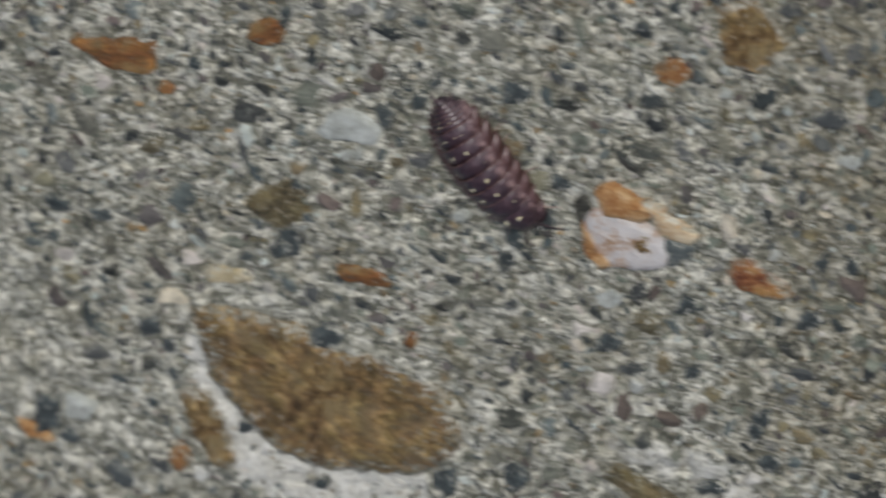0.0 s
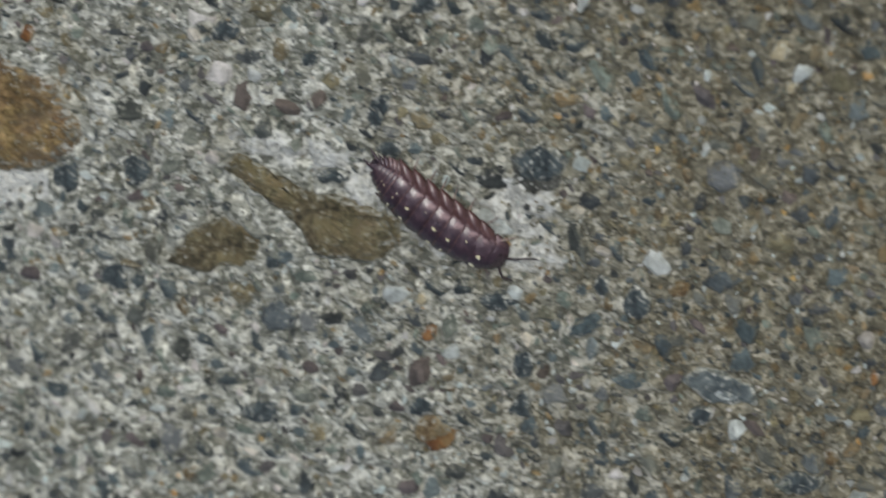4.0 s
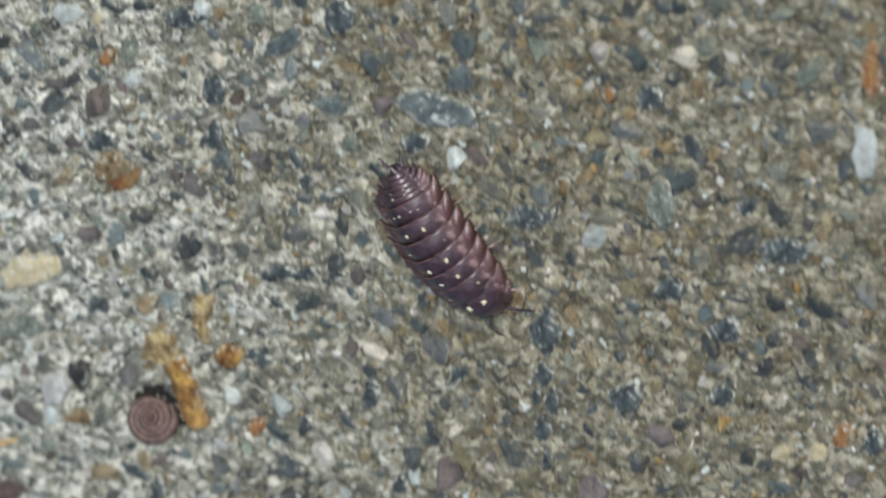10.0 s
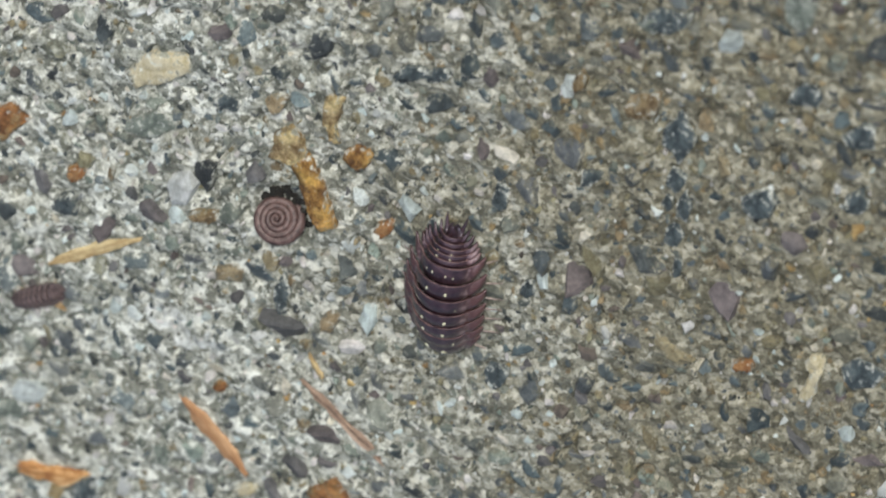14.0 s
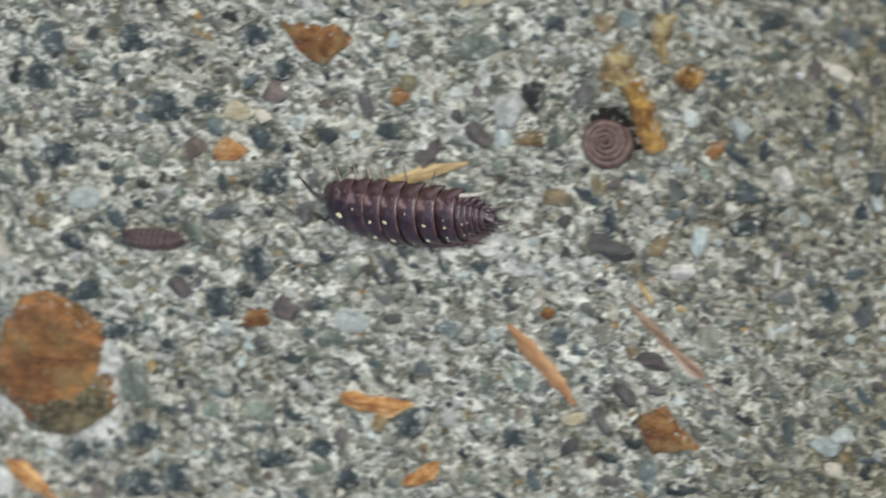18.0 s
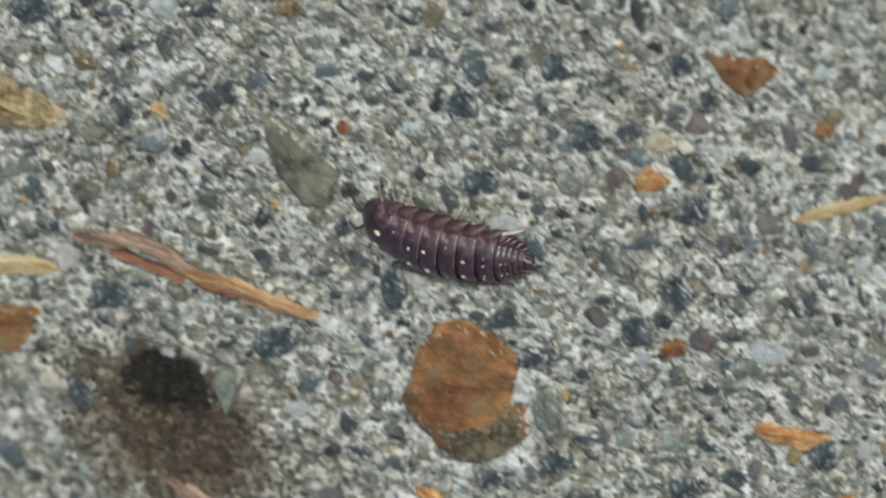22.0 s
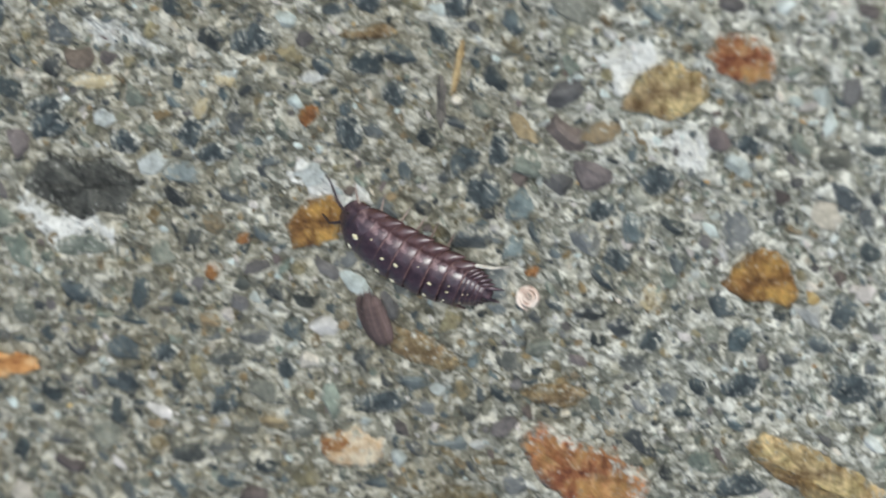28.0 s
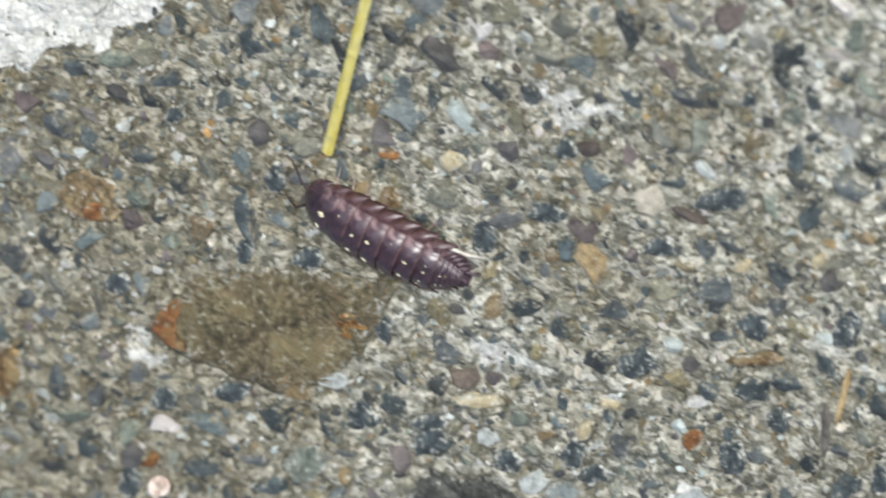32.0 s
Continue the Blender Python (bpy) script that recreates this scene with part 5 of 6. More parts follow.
# ---- woodlice ----
def skin(name, low, high, rough, size=0.9, gloss=0.6, flank=None):
    """Horny skin; flank: the paler colour of the side lobes, which also brings lilac patches painted for the sheen."""
    # the lilac-brown mottle on flanked skins is sheen put into the colour
    m = material(name, low, high, size, rough, 0.9, 0.16 if flank else 0.1, gloss=gloss, stain_or_sheen=(0.07, 0.04, 0.047) if flank else None)
    if flank:
        n, links = m.node_tree.nodes, m.node_tree.links
        co, sep, span, dim = n.new("ShaderNodeTexCoord"), n.new("ShaderNodeSeparateXYZ"), n.new("ShaderNodeMath"), n.new("ShaderNodeMapRange")
        links.new(co.outputs["Object"], sep.inputs[0])
        span.operation = "ABSOLUTE"
        links.new(sep.outputs["Y"], span.inputs[0])
        dim.inputs["From Min"].default_value, dim.inputs["From Max"].default_value = 1.35 * MM, 2.1 * MM
        dim.inputs["To Max"].default_value = 0.8
        links.new(span.outputs[0], dim.inputs["Value"])
        tint = ramp_of(n, links, noise_at(n, links, co, 900, 5), (0.35, tuple(c * 0.45 for c in flank)), (0.65, flank))
        base = n["Principled BSDF"].inputs["Base Color"]
        worn = mixed(n, links, dim.outputs["Result"], base.links[0].from_socket, tint)
        # pale flecks along the crease between back and flank
        out = n.new("ShaderNodeMath")
        out.operation = "MULTIPLY"
        out.inputs[1].default_value = 250
        links.new(span.outputs[0], out.inputs[0])
        seam = ramp_of(n, links, out.outputs[0], (0.0, (0, 0, 0)), (0.34, (0, 0, 0)), (0.43, (1, 1, 1)), (0.52, (0, 0, 0)))
        fleck, pale = ramp_of(n, links, noise_at(n, links, co, 1300, 4), (0.5, (0, 0, 0)), (0.58, (0.8, 0.8, 0.8))), n.new("ShaderNodeRGB")
        pale.outputs[0].default_value = (0.34, 0.23, 0.23, 1)
        both = n.new("ShaderNodeMix")
        both.data_type, both.blend_type = "RGBA", "MULTIPLY"
        both.inputs["Factor"].default_value = 1.0
        links.new(seam, both.inputs["A"])
        links.new(fleck, both.inputs["B"])
        links.new(mixed(n, links, both.outputs["Result"], worn, pale.outputs[0]), base)
    n = m.node_tree.nodes["Principled BSDF"]
    n.inputs["Coat Weight"].default_value, n.inputs["Coat Roughness"].default_value = 0.6 * bool(flank), 0.27
    n.inputs["Specular Tint"].default_value = (0.84, 0.76, 1.0, 1)
    return m


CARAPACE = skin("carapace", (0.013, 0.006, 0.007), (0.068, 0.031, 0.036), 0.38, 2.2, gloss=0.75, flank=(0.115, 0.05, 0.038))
# lilac tones here are the sky's reflection put into the base colour
VIOLET_SHEEN = skin("violet_sheen_carapace", (0.014, 0.01, 0.018), (0.12, 0.095, 0.165), 0.34, 1.2, gloss=0.8, flank=(0.1, 0.06, 0.07))
RIM = skin("plate_rim", (0.04, 0.019, 0.018), (0.25, 0.145, 0.13), 0.32, 0.8)
SPOT = skin("yellow_spot", (0.62, 0.56, 0.32), (0.9, 0.88, 0.72), 0.4)
LEG = skin("leg", (0.2, 0.145, 0.125), (0.46, 0.37, 0.32), 0.45)
PALE_LEG = skin("pale_leg", (0.6, 0.54, 0.46), (0.82, 0.78, 0.7), 0.4)
FEELER = skin("feeler", (0.02, 0.014, 0.014), (0.07, 0.05, 0.048), 0.4)
YOUNG = skin("young_carapace", (0.045, 0.032, 0.029), (0.16, 0.112, 0.1), 0.5)
YOUNG_RIM = skin("young_rim", (0.1, 0.065, 0.058), (0.3, 0.21, 0.18), 0.45)

# name, pitch along the body, half-width in front and behind, arch height, in millimetres
BODY = [("head", 0.85, 1.62, 2.12, 1.5)]
BODY += [("trunk_plate", 1.15, a * 1.24, b * 1.27, h * 1.12) for a, b, h in ((1.8, 2.02, 1.54), (2.02, 2.15, 1.7), (2.12, 2.23, 1.78), (2.16, 2.26, 1.8), (2.14, 2.22, 1.76), (2.04, 2.12, 1.66), (1.86, 1.94, 1.5))]
BODY += [("tail_plate", 0.32, a, b, h) for a, b, h in ((2.02, 2.05, 1.5), (1.86, 1.89, 1.38), (1.68, 1.71, 1.24), (1.36, 1.39, 1.08), (1.02, 1.04, 0.9))]
BODY += [("tail_tip", 0.6, 0.75, 0.16, 0.58)]
LENGTH = sum(row[1] for row in BODY)
ARCH, CREASE = 1.18, 0.6


def plate_point(u, v, front, rear, h, length, sweep, nose=False):
    """A point of an arched plate with a flared lobe on each flank: u across from -1 to 1, v from the front edge to the rear one."""
    w = front + (rear - front) * v
    side, m = (1 if u >= 0 else -1), abs(u)
    lobe = max(0.0, m - CREASE) / (1 - CREASE)
    a = min(m, CREASE) / CREASE * ARCH
    y = w * (0.7 * math.sin(a) / math.sin(ARCH) + 0.32 * lobe ** 0.9)
    z = h * (0.4 + 0.6 * (math.cos(a) - math.cos(ARCH)) / (1 - math.cos(ARCH)) - 0.36 * lobe ** 0.8 + math.sin(lobe * 3.1416) * (0.04 + 0.12 * math.sin(v * 3.1416)))
    swell = 0.89 + 0.1 * math.sin(3.1416 * min(1, max(0, (v - 0.08) / 0.97))) + 0.045 * v ** 6
    if nose:
        x = length * (0.5 - v - 0.1 * lobe)
        x += length * 0.3 * (1 - u * u) * (1 - v)
        z *= 0.4 + 0.6 * math.sin(v * 1.5708)
    else:
        cut = 0.3 * lobe ** 1.6
        x = length * (0.5 - cut - v * (1 - cut)) - sweep * lobe ** 1.6 * (0.45 + 0.55 * v) - 0.06 * length * m * m
    return Vector((x, side * y * (0.55 + 0.45 * swell), z * swell + 0.24))


def plate(front, rear, h, pitch, v0=0.0, v1=1.0, lift=1.0, sweep=0.35, over=0.28, across=31, rows=9, thick=0.1, nose=False):
    length = pitch + over
    verts, faces = [], []
    for layer in (0, 1):
        for i in range(rows):
            v = v0 + (v1 - v0) * i / (rows - 1)
            for k in range(across):
                u = -1 + 2 * k / (across - 1)
                p = plate_point(u, v, front, rear, h, length, sweep, nose) - Vector((over / 2, 0, 0))
                s = lift if layer == 0 else lift - thick / max(h, 0.5)
                verts.append((p.x * MM, p.y * s * MM, ((p.z - 0.24) * s + 0.24 - 0.02 * layer) * MM))
    one = across * rows
    for i in range(rows - 1):
        for k in range(across - 1):
            p = i * across + k
            faces.append((p, p + 1, p + across + 1, p + across))
            faces.append((one + p, one + p + across, one + p + across + 1, one + p + 1))
    for k in range(across - 1):
        faces.append((k, one + k, one + k + 1, k + 1))
        q = (rows - 1) * across + k
        faces.append((q, q + 1, one + q + 1, one + q))
    for i in range(rows - 1):
        p, q = i * across, (i + 1) * across
        faces.append((p, q, one + q, one + p))
        p, q = p + across - 1, q + across - 1
        faces.append((p, one + p, one + q, q))
    return verts, faces


def tube(points, radii, sides=6):
    """A jointed limb through the points, in millimetres."""
    verts, faces = [], []
    points = [Vector(p) for p in points]
    for k, p in enumerate(points):
        way = (points[min(k + 1, len(points) - 1)] - points[max(k - 1, 0)]).normalized()
        side = way.cross(Vector((0, 0, 1)))
        side = side.normalized() if side.length > 0.01 else Vector((1, 0, 0))
        up = side.cross(way)
        for s in range(sides):
            q = 6.2832 * s / sides
            verts.append(tuple((p + (side * math.cos(q) + up * math.sin(q)) * radii[k]) * MM))
    for k in range(len(points) - 1):
        for s in range(sides):
            a = k * sides
            faces.append((a + s, a + (s + 1) % sides, a + sides + (s + 1) % sides, a + sides + s))
    faces += [tuple(range(sides)), tuple(range((len(points) - 1) * sides, len(points) * sides))[::-1]]
    return verts, faces


def blob(rx, ry, rz, seg=10, rings=6):
    bm = bmesh.new()
    bmesh.ops.create_uvsphere(bm, u_segments=seg, v_segments=rings, radius=MM)
    bmesh.ops.scale(bm, vec=(rx, ry, rz), verts=bm.verts)
    return bm


def blob_mesh(name, rx, ry, rz, mat, seg=10, rings=6):
    me = bpy.data.meshes.new(name)
    bm = blob(rx, ry, rz, seg, rings)
    for f in bm.faces:
        f.smooth = True
    bm.to_mesh(me)
    bm.free()
    me.materials.append(mat)
    return me


def spot_mesh(rx, ry, rz, rng):
    """A flat fleck with an uneven, comma-like outline."""
    n = 9
    wob = rng.uniform(0.65, 1.25, n)
    hook = rng.uniform(-0.6, 0.6)
    ring = [(rx * wob[k] * math.cos(k * 6.2832 / n), ry * (wob[k] * math.sin(k * 6.2832 / n) + hook * math.cos(k * 6.2832 / n) ** 2)) for k in range(n)]
    verts = [(x * MM, y * MM, -rz * MM) for x, y in ring] + [(x * 0.7 * MM, y * 0.7 * MM, rz * 0.8 * MM) for x, y in ring] + [(0, 0.2 * hook * ry * MM, rz * MM)]
    faces = [(k, (k + 1) % n, n + (k + 1) % n, n + k) for k in range(n)] + [(n + k, n + (k + 1) % n, 2 * n) for k in range(n)]
    return mesh_of("spot", verts, faces, SPOT, True)


SPOTS = {1: ((0.16, 0.28),), 2: ((0.34, 0.1),), 3: ((0.17, 0.19),), 4: ((0.19, 0.2),), 5: ((0.36, 0.07),), 6: ((0.17, 0.18),), 7: ((0.13, 0.1), (0.27, 0.07)), 9: ((0.17, 0.09),), 10: ((0.19, 0.07),)}


def louse(label, size, shell_mat, rim_mat, spots, wide=1.0):
    """A woodlouse, nose towards +x, standing on z = 0. Returns the thing, its body parts from head to tail, and its legs."""
    body = tagged(new("woodlouse"), label, "woodlouse", "woodlice on the concrete")
    body.empty_display_size = 0.002
    segments = []
    rng = np.random.RandomState(77)
    for n, (name, pitch, front, rear, h) in enumerate(BODY):
        front, rear = front * wide, rear * wide
        tip = name == "tail_tip"
        sweep = 0.0 if tip or n == 0 else 0.3 + 0.05 * n if n < 8 else 0.5
        verts, faces = plate(front * size, rear * size, h * size, pitch * size, sweep=sweep * size, over=0.28 * size, thick=0.1 * size, nose=n == 0)
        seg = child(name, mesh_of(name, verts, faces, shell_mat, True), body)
        if not tip and n:
            verts, faces = plate(front * size, rear * size, h * size, pitch * size, 0.96, 1.01, 1.006, sweep * size, 0.28 * size, 31, 3, 0.05 * size)
            child("rear_rim", mesh_of("rear_rim", verts, faces, rim_mat, True), seg, None, "paler rear edge")
        if n == 0:
            for side in (-1, 1):
                child("eye", blob_mesh("eye", 0.13 * size, 0.1 * size, 0.13 * size, HUMUS_SHADE_BLACK), seg, pose(0.15 * size * MM, side * 0.95 * size * MM, 0.95 * size * MM), "small black eye")
                pts = [(0.35, 0.5, 0.6), (0.75, 0.8, 0.85), (1.2, 1.25, 0.95), (1.9, 1.5, 0.6), (2.4, 1.6, 0.35), (2.95, 1.5, 0.15)]
                pts = [(x * size, side * y * size, z * size) for x, y, z in pts]
                child("antenna", mesh_of("antenna", *tube(pts, [r * size for r in (0.11, 0.1, 0.085, 0.065, 0.05, 0.02)]), FEELER, True), seg, None, "dark elbowed feeler")
        if tip:
            for side in (-1, 1):
                pts = [(0.1, 0.5, 0.35), (-0.4, 0.55, 0.34), (-0.8, 0.64, 0.28), (-1.25, 0.7, 0.2)]
                pts = [(x * size, side * y * size, z * size) for x, y, z in pts]
                child("tail_spike", mesh_of("tail_spike", *tube(pts, [r * size for r in (0.14, 0.14, 0.1, 0.02)]), shell_mat, True), seg)
        if spots:
            for u, r in SPOTS.get(n, ()):
                for side in (-1, 1):
                    p = plate_point(side * u, 0.5 + rng.uniform(-0.06, 0.06), front, rear, h, pitch + 0.28, sweep) - Vector((0.14, 0, 0))
                    out = Vector((0, p.y / 2.0, max(0.1, p.z - 0.2))).normalized()
                    m = Matrix.Translation(p * size * MM) @ out.to_track_quat("Z", "X").to_matrix().to_4x4()
                    child("spot", spot_mesh(r * rng.uniform(0.85, 1.2) * size, r * rng.uniform(0.5, 0.8) * size, 0.045 * size, rng), seg, m @ pose(0, 0, 0, 0, 0, rng.uniform(50, 130)), "yellow spot")
        segments.append(seg)
    legs = []
    for n in range(1, 8):
        front = LENGTH / 2 - sum(row[1] for row in BODY[:n]) - BODY[n][1] / 2
        for side in (-1, 1):
            w = BODY[n][2]
            lean = (4 - n) * 0.18
            pts = [(0, 0, 0.45), (lean * 0.5, 0.75, 0.4), (lean, 1.2, 0.42), (lean * 1.5, 1.75, 0.22), (lean * 1.9, 2.2, 0.02)]
            stretched = spots and n == 7 and side < 0
            if stretched:
                pts = [(0, 0, 0.45), (-0.4, 0.7, 0.4), (-1.2, 1.3, 0.6), (-2.3, 2.0, 0.75), (-3.3, 2.7, 0.6)]
            pts = [(x * size, side * y * size, z * size) for x, y, z in pts]
            leg = child("leg", mesh_of("leg", *tube(pts, [r * size for r in ((0.13, 0.13, 0.13, 0.12, 0.06) if stretched else (0.12, 0.1, 0.075, 0.055, 0.025))]), PALE_LEG if stretched else LEG, True), body, pose(front * size * MM, side * (w - 1.35) * size * MM, 0), "pale leg stretched out sideways" if stretched else "")
            legs.append((leg, front * size, side * (w - 1.35) * size, n, side))
    return body, segments, legs


def body_pose(n, size, curl, bend, reach=1.0):
    """Where body part n stands for an arch of curl degrees from end to end and a sideways bend, in the thing's space; reach below 1 draws the plates together."""
    s = (LENGTH / 2 - sum(row[1] for row in BODY[:n]) - BODY[n][1] / 2) * reach
    k, b = radians(curl) / LENGTH, radians(bend) / LENGTH
    k = k if abs(k) > 1e-4 else 1e-4
    b = b if abs(b) > 1e-4 else 1e-4
    x, z = math.sin(s * k) / k, (math.cos(s * k) - 1) / k + (1 - math.cos(LENGTH * k / 2)) / k * 0.75
    y = (1 - math.cos(s * b)) / b
    return pose(x * size * MM, y * size * MM, z * size * MM, 0, math.degrees(s * k), math.degrees(s * b))


big, big_parts, big_legs = louse("dark purple-brown woodlouse with yellow spots walking over concrete", 1.0, CARAPACE, RIM, True)
BIG = [
    (0, 6.2, 14.0, -57, 0),
    (1.5, 11.5, 3.1, -57, 0),
    (2, 13.5, -1.3, -56, 0),
    (3, 19.9, -7.2, -36, 0),
    (4, 29.0, -13.2, -36, 0),
    (4.5, 34.3, -16.4, -35, 0),
    (6.5, 38.6, -18.5, -35, 0),
    (7, 38.6, -17.9, -40, 0),
    (8, 40.4, -20.5, -45, 0),
    (9, 43.0, -24.8, -53, 0),
    (9.5, 44.9, -28.9, -69, 0),
    (10, 48.3, -35.0, -60, 0),
    (10.5, 49.9, -37.8, -54, 0),
    (11, 46.3, -37.3, -119, -10),
    (11.5, 45.1, -38.0, -128, -6),
    (12, 43.5, -39.3, -132, -2),
    (12.5, 41.2, -41.6, -132, -5),
    (13, 39.1, -46.8, -116, -3),
    (13.5, 37.8, -50.9, -108, -11),
    (14, 36.5, -55.4, -106, -11),
    (14.5, 35.7, -57.1, -110, -11),
    (16.5, 28.9, -59.0, -171, 0),
    (17, 23.8, -60.0, -178, 0),
    (18, 10.1, -59.5, -177, 0),
    (19, 0.5, -62.4, -154, 0),
    (19.5, -3.9, -65.0, -141, -3),
    (20, -7.5, -69.6, -147, 0),
    (20.5, -8.7, -68.2, -167, 0),
    (21, -12.1, -66.3, -181, 0),
    (21.3, -13.0, -65.2, -193, 0),
    (22, -17.3, -64.0, -188, 0),
    (22.5, -21.2, -62.3, -197, 0),
    (23, -26.8, -60.4, -190, 0),
    (23.7, -33.4, -58.6, -188, 0),
    (24.3, -40.0, -57.2, -190, 0),
    (24.9, -47.6, -56.5, -188, 0),
    (25.5, -55.0, -54.9, -185, 0),
    (27.5, -70.5, -48.0, -205, 0),
    (28, -74.3, -45.3, -207, 0),
    (28.4, -78.4, -43.4, -206, 0),
    (28.7, -80.2, -44.6, -197, 0),
    (29, -82.3, -42.8, -190, 0),
    (29.5, -86.2, -40.4, -200, 0),
    (29.9, -86.9, -36.1, -251, 25),
    (30.2, -89.0, -34.4, -251, 25),
    (30.5, -90.1, -32.1, -252, 22),
    (31, -91.9, -29.0, -252, 26),
    (31.4, -94.0, -25.9, -241, 23),
    (32, -100.3, -23.6, -204, 0),
]
# the lens is focused on the big one
cam.data.dof.use_dof, cam.data.dof.focus_object, cam.data.dof.aperture_fstop = True, big, 55.0
other, other_parts, other_legs = louse("dark purple woodlouse, bluish sheen painted into its colour, near the soil clump", 1.0, VIOLET_SHEEN, RIM, True)
OTHER = [
    (20, -45.6, -95.6, -161, 0),
    (20.5, -44.8, -95.7, -159, 0),
    (21, -45.3, -95.8, -160, 0),
]
young, young_parts, young_legs = louse("tiny reddish-brown young woodlouse walking over concrete", 0.37, YOUNG, YOUNG_RIM, False, 0.8)
YOUNG_ROWS = [
    (12, 12.0, -60.2, -164, 0),
    (14.5, 4.1, -62.1, -158, 0),
    (17, -5.1, -64.7, -168, 0),
    (18, -9.0, -65.0, -174, 0),
    (19, -12.7, -66.0, -164, 0),
    (20, -16.0, -66.6, -173, 0),
    (20.5, -17.0, -66.6, -174, 0),
    (21, -18.2, -66.2, -176, 0),
    (23, -20.7, -66.7, -175, 0),
    (23.7, -23.4, -66.4, -177, 0),
    (24.3, -23.3, -66.3, -179, 0),
    (24.9, -24.2, -65.8, -176, 0),
]
small, small_parts, small_legs = louse("tiny dark brown young woodlouse walking down the slab", 0.34, YOUNG, YOUNG_RIM, False, 1.15)
SMALL_ROWS = [
    (25.5, -77.4, -46.3, -101, 0),
    (27.5, -77.7, -49.9, -93, 0),
    (28, -78.5, -51.4, -79, 0),
    (28.7, -80.8, -54.4, -90, 0),
    (29.5, -80.5, -55.0, -110, 0),
    (29.9, -80.8, -55.9, -95, 0),
]
CURLS = [(0, 30), (4, 20), (8, 22), (9, 32), (10.5, 34), (11, 46), (14.5, 44), (16.5, 24), (18, 24), (19, 45), (20, 60), (20.5, 30), (29.5, 28), (30, 32), (31, 34), (32, 28)]
# how far the big one stretches out
REACHES = [(0, 1.0), (25.5, 1.0), (27.5, 0.93), (28, 0.9), (28.4, 0.93), (28.7, 1.0), (32, 1.0)]
# leaning of the big one towards its right, with the slope of the slab
ROLLS = [(0, -4), (2, -6), (3, 2), (4, 8), (8, 6), (9, -9), (10, -9), (10.8, 0), (14.5, 0), (16.5, -12), (18.5, -10), (19.5, 2), (20, 2), (20.5, -8), (29.5, -10), (29.9, 8), (31, 10), (31.4, 5), (32, -5)]


def motions():
    def heading(rows, t):
        return float(np.interp(t, [r[0] for r in rows], [r[3] for r in rows]))

    for thing, parts, legs, rows, size, curls in (
        (big, big_parts, big_legs, BIG, 1.0, CURLS),
        (other, other_parts, other_legs, OTHER, 1.0, [(0, 20), (32, 20)]),
        (young, young_parts, young_legs, YOUNG_ROWS, 0.37, [(0, 12), (32, 12)]),
        (small, small_parts, small_legs, SMALL_ROWS, 0.34, [(0, 12), (32, 12)]),
    ):
        if rows[0][0] > 0:
            rows = [(0, *rows[0][1:])] + rows
        if rows[-1][0] < 32:
            rows = rows + [(32, *rows[-1][1:])]
        lean = (lambda t: float(np.interp(t, [r[0] for r in ROLLS], [r[1] for r in ROLLS]))) if thing is big else (lambda t: 0.0)
        walk(thing, [(t, Matrix.Translation((x * MM, y * MM, (float(height(x, y, 2)) + 0.12 + 0.03 * abs(lean(t)) + 0.05 * abs(nod)) * MM)) @ pose(0, 0, 0, 0, 0, a) @ pose(0, 0, 0, lean(t), -nod, 0)) for t, x, y, a, nod in rows])
        times = [r[0] for r in rows]
        for n, seg in enumerate(parts):
            keys = []
            for t in times:
                bend = max(-50, min(50, 0.8 * (heading(rows, t + 0.5) - heading(rows, t - 0.3))))
                keys.append((t, body_pose(n, size, float(np.interp(t, [c[0] for c in curls], [c[1] for c in curls])), bend, float(np.interp(t, [r[0] for r in REACHES], [r[1] for r in REACHES])) if thing is big else 1.0)))
            walk(seg, keys)
        went = [0.0]
        for p, q in zip(rows, rows[1:]):
            went.append(went[-1] + math.hypot(q[1] - p[1], q[2] - p[2]))
        ticks = [k * 0.25 for k in range(129)]
        for leg, x, y, n, side in legs:
            keys = []
            for t in ticks:
                phase = float(np.interp(t, times, went)) / (4.5 * size) * 6.2832 + n * 1.1 + (side > 0) * 3.14
                # the pale hind leg stays folded under the body until the louse has turned round
                fold = 141 * float(np.interp(t, [14.75, 16.25], [1, 0])) if thing is big and n == 7 and side < 0 else 0
                keys.append((t, pose(x * MM, y * MM, 0, 0, 0, 16 * math.sin(phase) + fold)))
            walk(leg, keys)

# ---- sand and gravel of the concrete ----
TRAIL = [(6, 14), (20, -7), (38, -18), (50, -37), (36, -56), (10, -60), (-8, -68), (-30, -60), (-55, -55), (-75, -45), (-88, -37), (-100, -23)]


def near_trail(x, y):
    best = np.full(len(x), 1e9)
    for (x0, y0), (x1, y1) in zip(TRAIL, TRAIL[1:]):
        dx, dy = x1 - x0, y1 - y0
        k = np.clip(((x - x0) * dx + (y - y0) * dy) / (dx * dx + dy * dy), 0, 1)
        best = np.minimum(best, np.hypot(x - x0 - k * dx, y - y0 - k * dy))
    return best


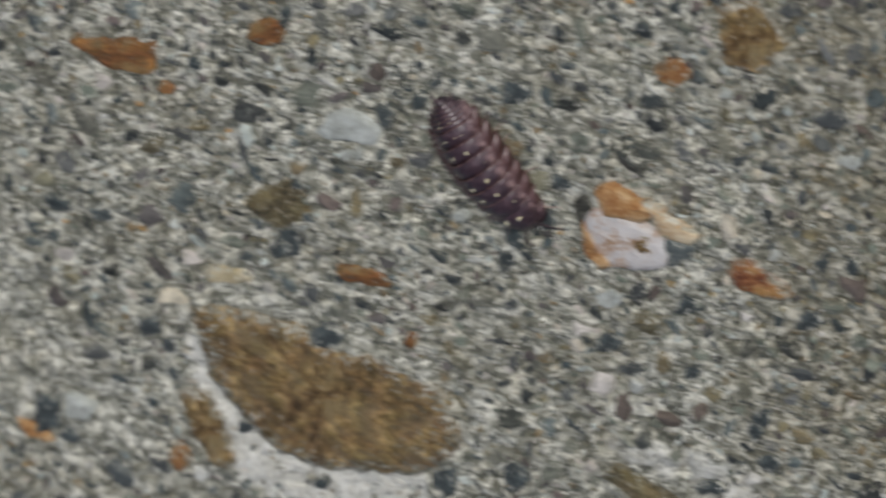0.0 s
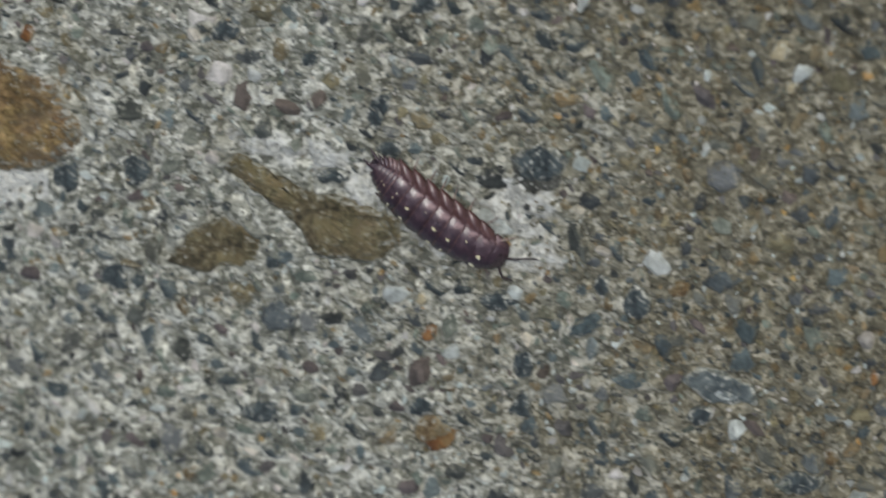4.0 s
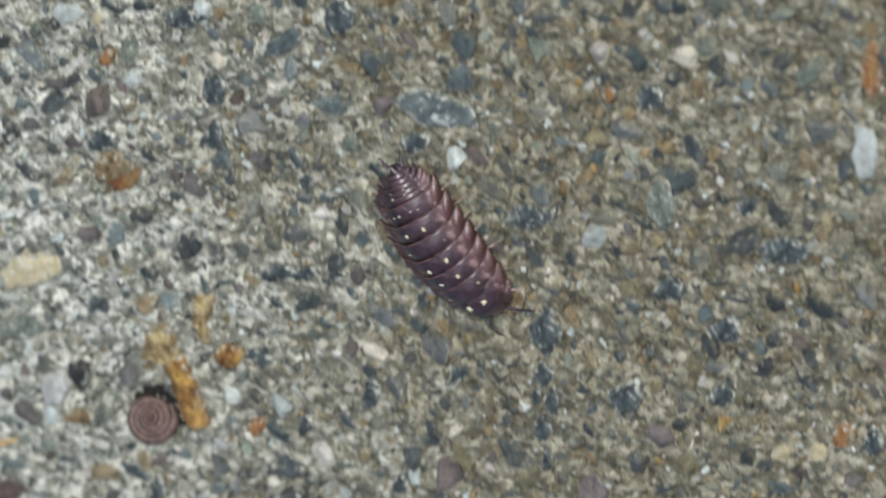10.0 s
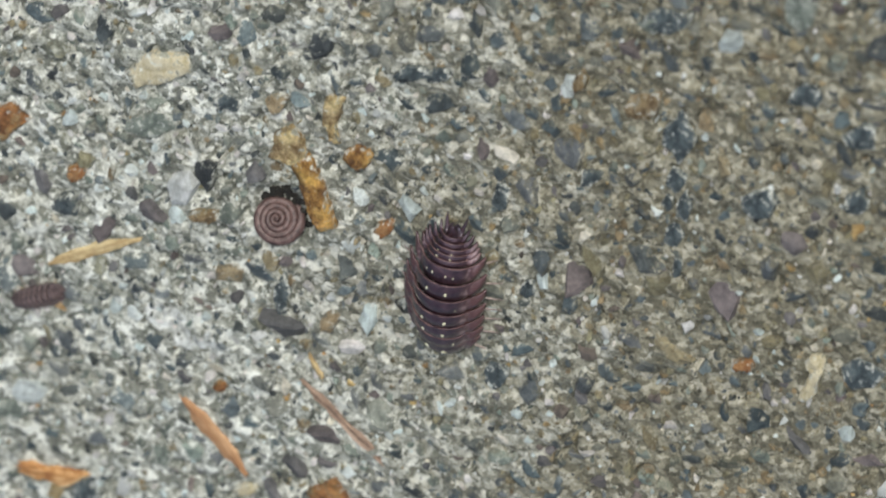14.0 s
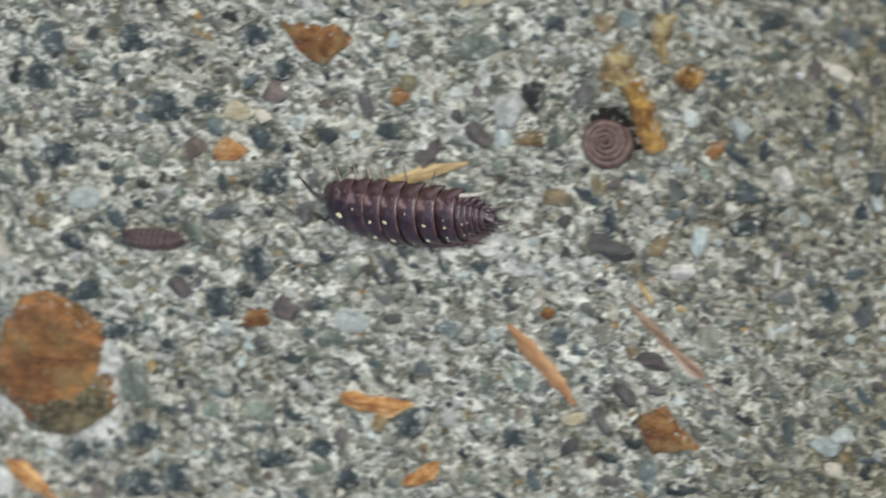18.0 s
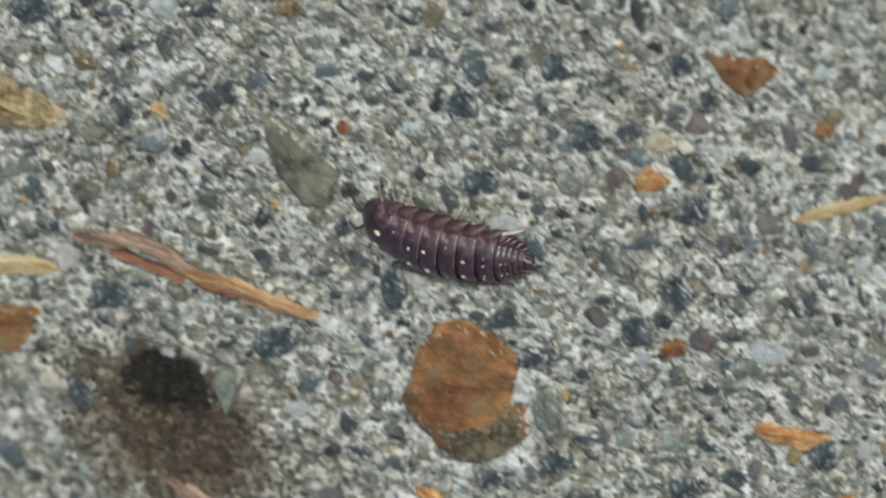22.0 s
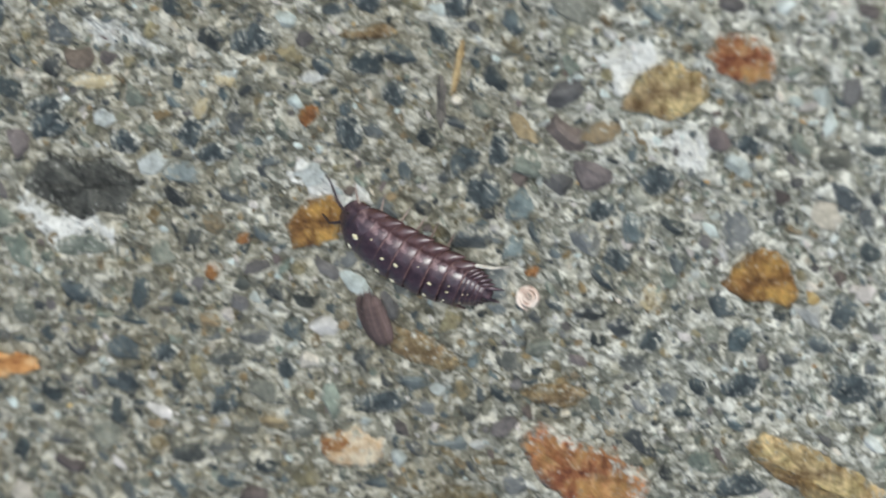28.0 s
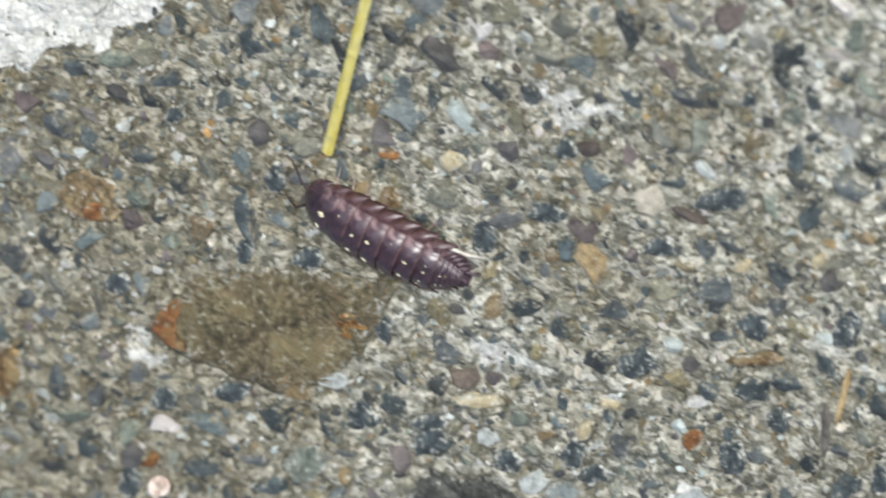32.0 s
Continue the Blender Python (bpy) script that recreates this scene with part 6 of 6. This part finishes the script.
def scatter(tries, r0, r1, taken, cells, rng, reach):
    found = []
    xs, ys = rng.uniform(-140, 94, tries), rng.uniform(-112, 42, tries)
    rs = np.exp(rng.uniform(math.log(r0), math.log(r1), tries))
    near = near_trail(xs, ys) < reach
    for x, y, r in zip(xs[near].tolist(), ys[near].tolist(), rs[near].tolist()):
        i, j = int(x // 2.5), int(y // 2.5)
        if any((x - a) ** 2 + (y - b) ** 2 < ((r + c) * 0.9) ** 2 for p in (i - 1, i, i + 1) for q in (j - 1, j, j + 1) for a, b, c in cells.get((p, q), ())):
            continue
        if any((x - a) ** 2 + (y - b) ** 2 < (r + c) ** 2 for a, b, c in taken.get((int(x // 8), int(y // 8)), ())):
            continue
        cells.setdefault((i, j), []).append((x, y, r))
        found.append((x, y, r))
    return found


def grains(name, spots, mat, label, rng):
    """Many small worn grains, each with its own broken outline."""
    n = 7
    c = np.array(spots)
    k = len(c)
    ang = (np.arange(n) + rng.uniform(-0.3, 0.3, (k, n))) * 2 * np.pi / n
    rad = c[:, 2:3] * rng.uniform(0.52, 1.32, (k, n))
    stretch, turn = rng.uniform(0.42, 0.95, (k, 1)), 2.5 + rng.normal(0, 0.8, (k, 1))
    px, py = rad * np.cos(ang) * 1.12, rad * np.sin(ang) * stretch * 1.12
    ox, oy = px * np.cos(turn) - py * np.sin(turn), px * np.sin(turn) + py * np.cos(turn)
    zc = height(c[:, 0], c[:, 1], 3)[:, None] + rng.uniform(-0.16, 0.14, (k, 1))
    h = (c[:, 2:3] * rng.uniform(0.2, 0.75, (k, 1))).clip(0.06, 0.5)
    slope = rng.uniform(-0.6, 0.6, (k, 2))
    rings = []
    for s, z in ((1.05, -0.35), (0.92, 0.4), (0.6, 1.0)):
        lift = zc + (h * z if z > 0 else z * np.ones_like(h))
        x, y = ox * s, oy * s
        tilt = (x * slope[:, :1] + y * slope[:, 1:]) * (z > 0) + rng.uniform(-0.02, 0.02, (k, n))
        rings.append(np.stack([c[:, :1] + x, c[:, 1:2] + y, lift + tilt], -1))
    top = np.stack([c[:, 0], c[:, 1], (zc + h * 1.05)[:, 0]], -1)[:, None]
    verts = np.concatenate(rings + [top], 1)
    per = verts.shape[1]
    i = np.arange(n)
    j = (i + 1) % n
    quads = np.concatenate([np.stack([a * n + i, a * n + j, (a + 1) * n + j, (a + 1) * n + i], -1) for a in (0, 1)])
    tris = np.stack([2 * n + i, 2 * n + j, np.full(n, 3 * n)], -1)
    base = (np.arange(k) * per)[:, None, None]
    faces = (quads[None] + base).reshape(-1, 4).tolist() + (tris[None] + base).reshape(-1, 3).tolist()
    ob = child(name, mesh_of(name, (verts.reshape(-1, 3) * MM).tolist(), faces, mat, False, np.tile([1.0] * n + [0.85] * n + [0.2] * n + [0.0], k)), ground, None, label)
    return tagged(ob, kind="stuff")


def sand():
    rng, nr = random.Random(11), np.random.RandomState(5)
    cells, taken = {}, {}
    for a, b, c in TAKEN:
        for i in range(int((a - c - 1.2) // 8), int((a + c + 1.2) // 8) + 1):
            for j in range(int((b - c - 1.2) // 8), int((b + c + 1.2) // 8) + 1):
                taken.setdefault((i, j), []).append((a, b, c))
    spots = [p for p in scatter(9000, 0.85, 1.5, taken, cells, nr, 42) if p[0] < -58]
    cells.clear()
    for x, y, r in spots:
        cells.setdefault((int(x // 2.5), int(y // 2.5)), []).append((x, y, r))
    spots += scatter(4200, 0.75, 1.35, taken, cells, nr, 42)
    spots += scatter(16000, 0.42, 0.75, taken, cells, nr, 42)
    spots += scatter(60000, 0.24, 0.42, taken, cells, nr, 42)
    spots += scatter(130000, 0.11, 0.24, taken, cells, nr, 40)
    film = Field(7, 21)
    groups = {kind: [] for kind in ("dark", "blue", "mauve", "grey", "pale", "sandy", "amber")}
    for x, y, r in spots:
        f = min(1, max(0, (x - 30 + 14 * float(film(x, y))) / 18, 0.5 * min(1, (-52 - x + 20 * float(film(x, y))) / 15, (x + 118) / 25)))
        u = rng.random()
        if r > 0.75:
            shares = (("dark", 0.4), ("blue", 0.2), ("mauve", 0.1), ("grey", 0.2 - 0.05 * f), ("sandy", 0.06 + 0.05 * f), ("pale", 0.04))
        elif r > 0.42:
            shares = (("dark", 0.32 - 0.04 * f), ("blue", 0.18), ("mauve", 0.08), ("grey", 0.22 - 0.06 * f), ("amber", 0.006), ("sandy", 0.09 + 0.16 * f), ("pale", 0.1 - 0.06 * f))
        elif r > 0.24:
            shares = (("dark", 0.26 - 0.06 * f), ("blue", 0.12), ("mauve", 0.06), ("grey", 0.24 - 0.08 * f), ("amber", 0.008), ("sandy", 0.1 + 0.24 * f), ("pale", 0.2 - 0.1 * f))
        else:
            shares = (("dark", 0.24 - 0.04 * f), ("blue", 0.1), ("grey", 0.22 - 0.1 * f), ("amber", 0.012), ("sandy", 0.13 + 0.26 * f), ("pale", 0.28 - 0.12 * f))
        for kind, share in shares:
            u -= share
            if u <= 0:
                break
        groups[kind].append((x, y, r))
    for kind, label in (("dark", "dark slate-grey gravel grains"), ("blue", "blue-grey gravel grains"), ("mauve", "dull mauve-brown gravel grains"), ("grey", "green-grey gravel grains"), ("pale", "white and pale quartz grains"), ("sandy", "tan and brown sand grains"), ("amber", "small amber and orange grains")):
        grains(kind + "_grains", groups[kind], STONES[kind], label, nr)


slab()
sand()

motions()
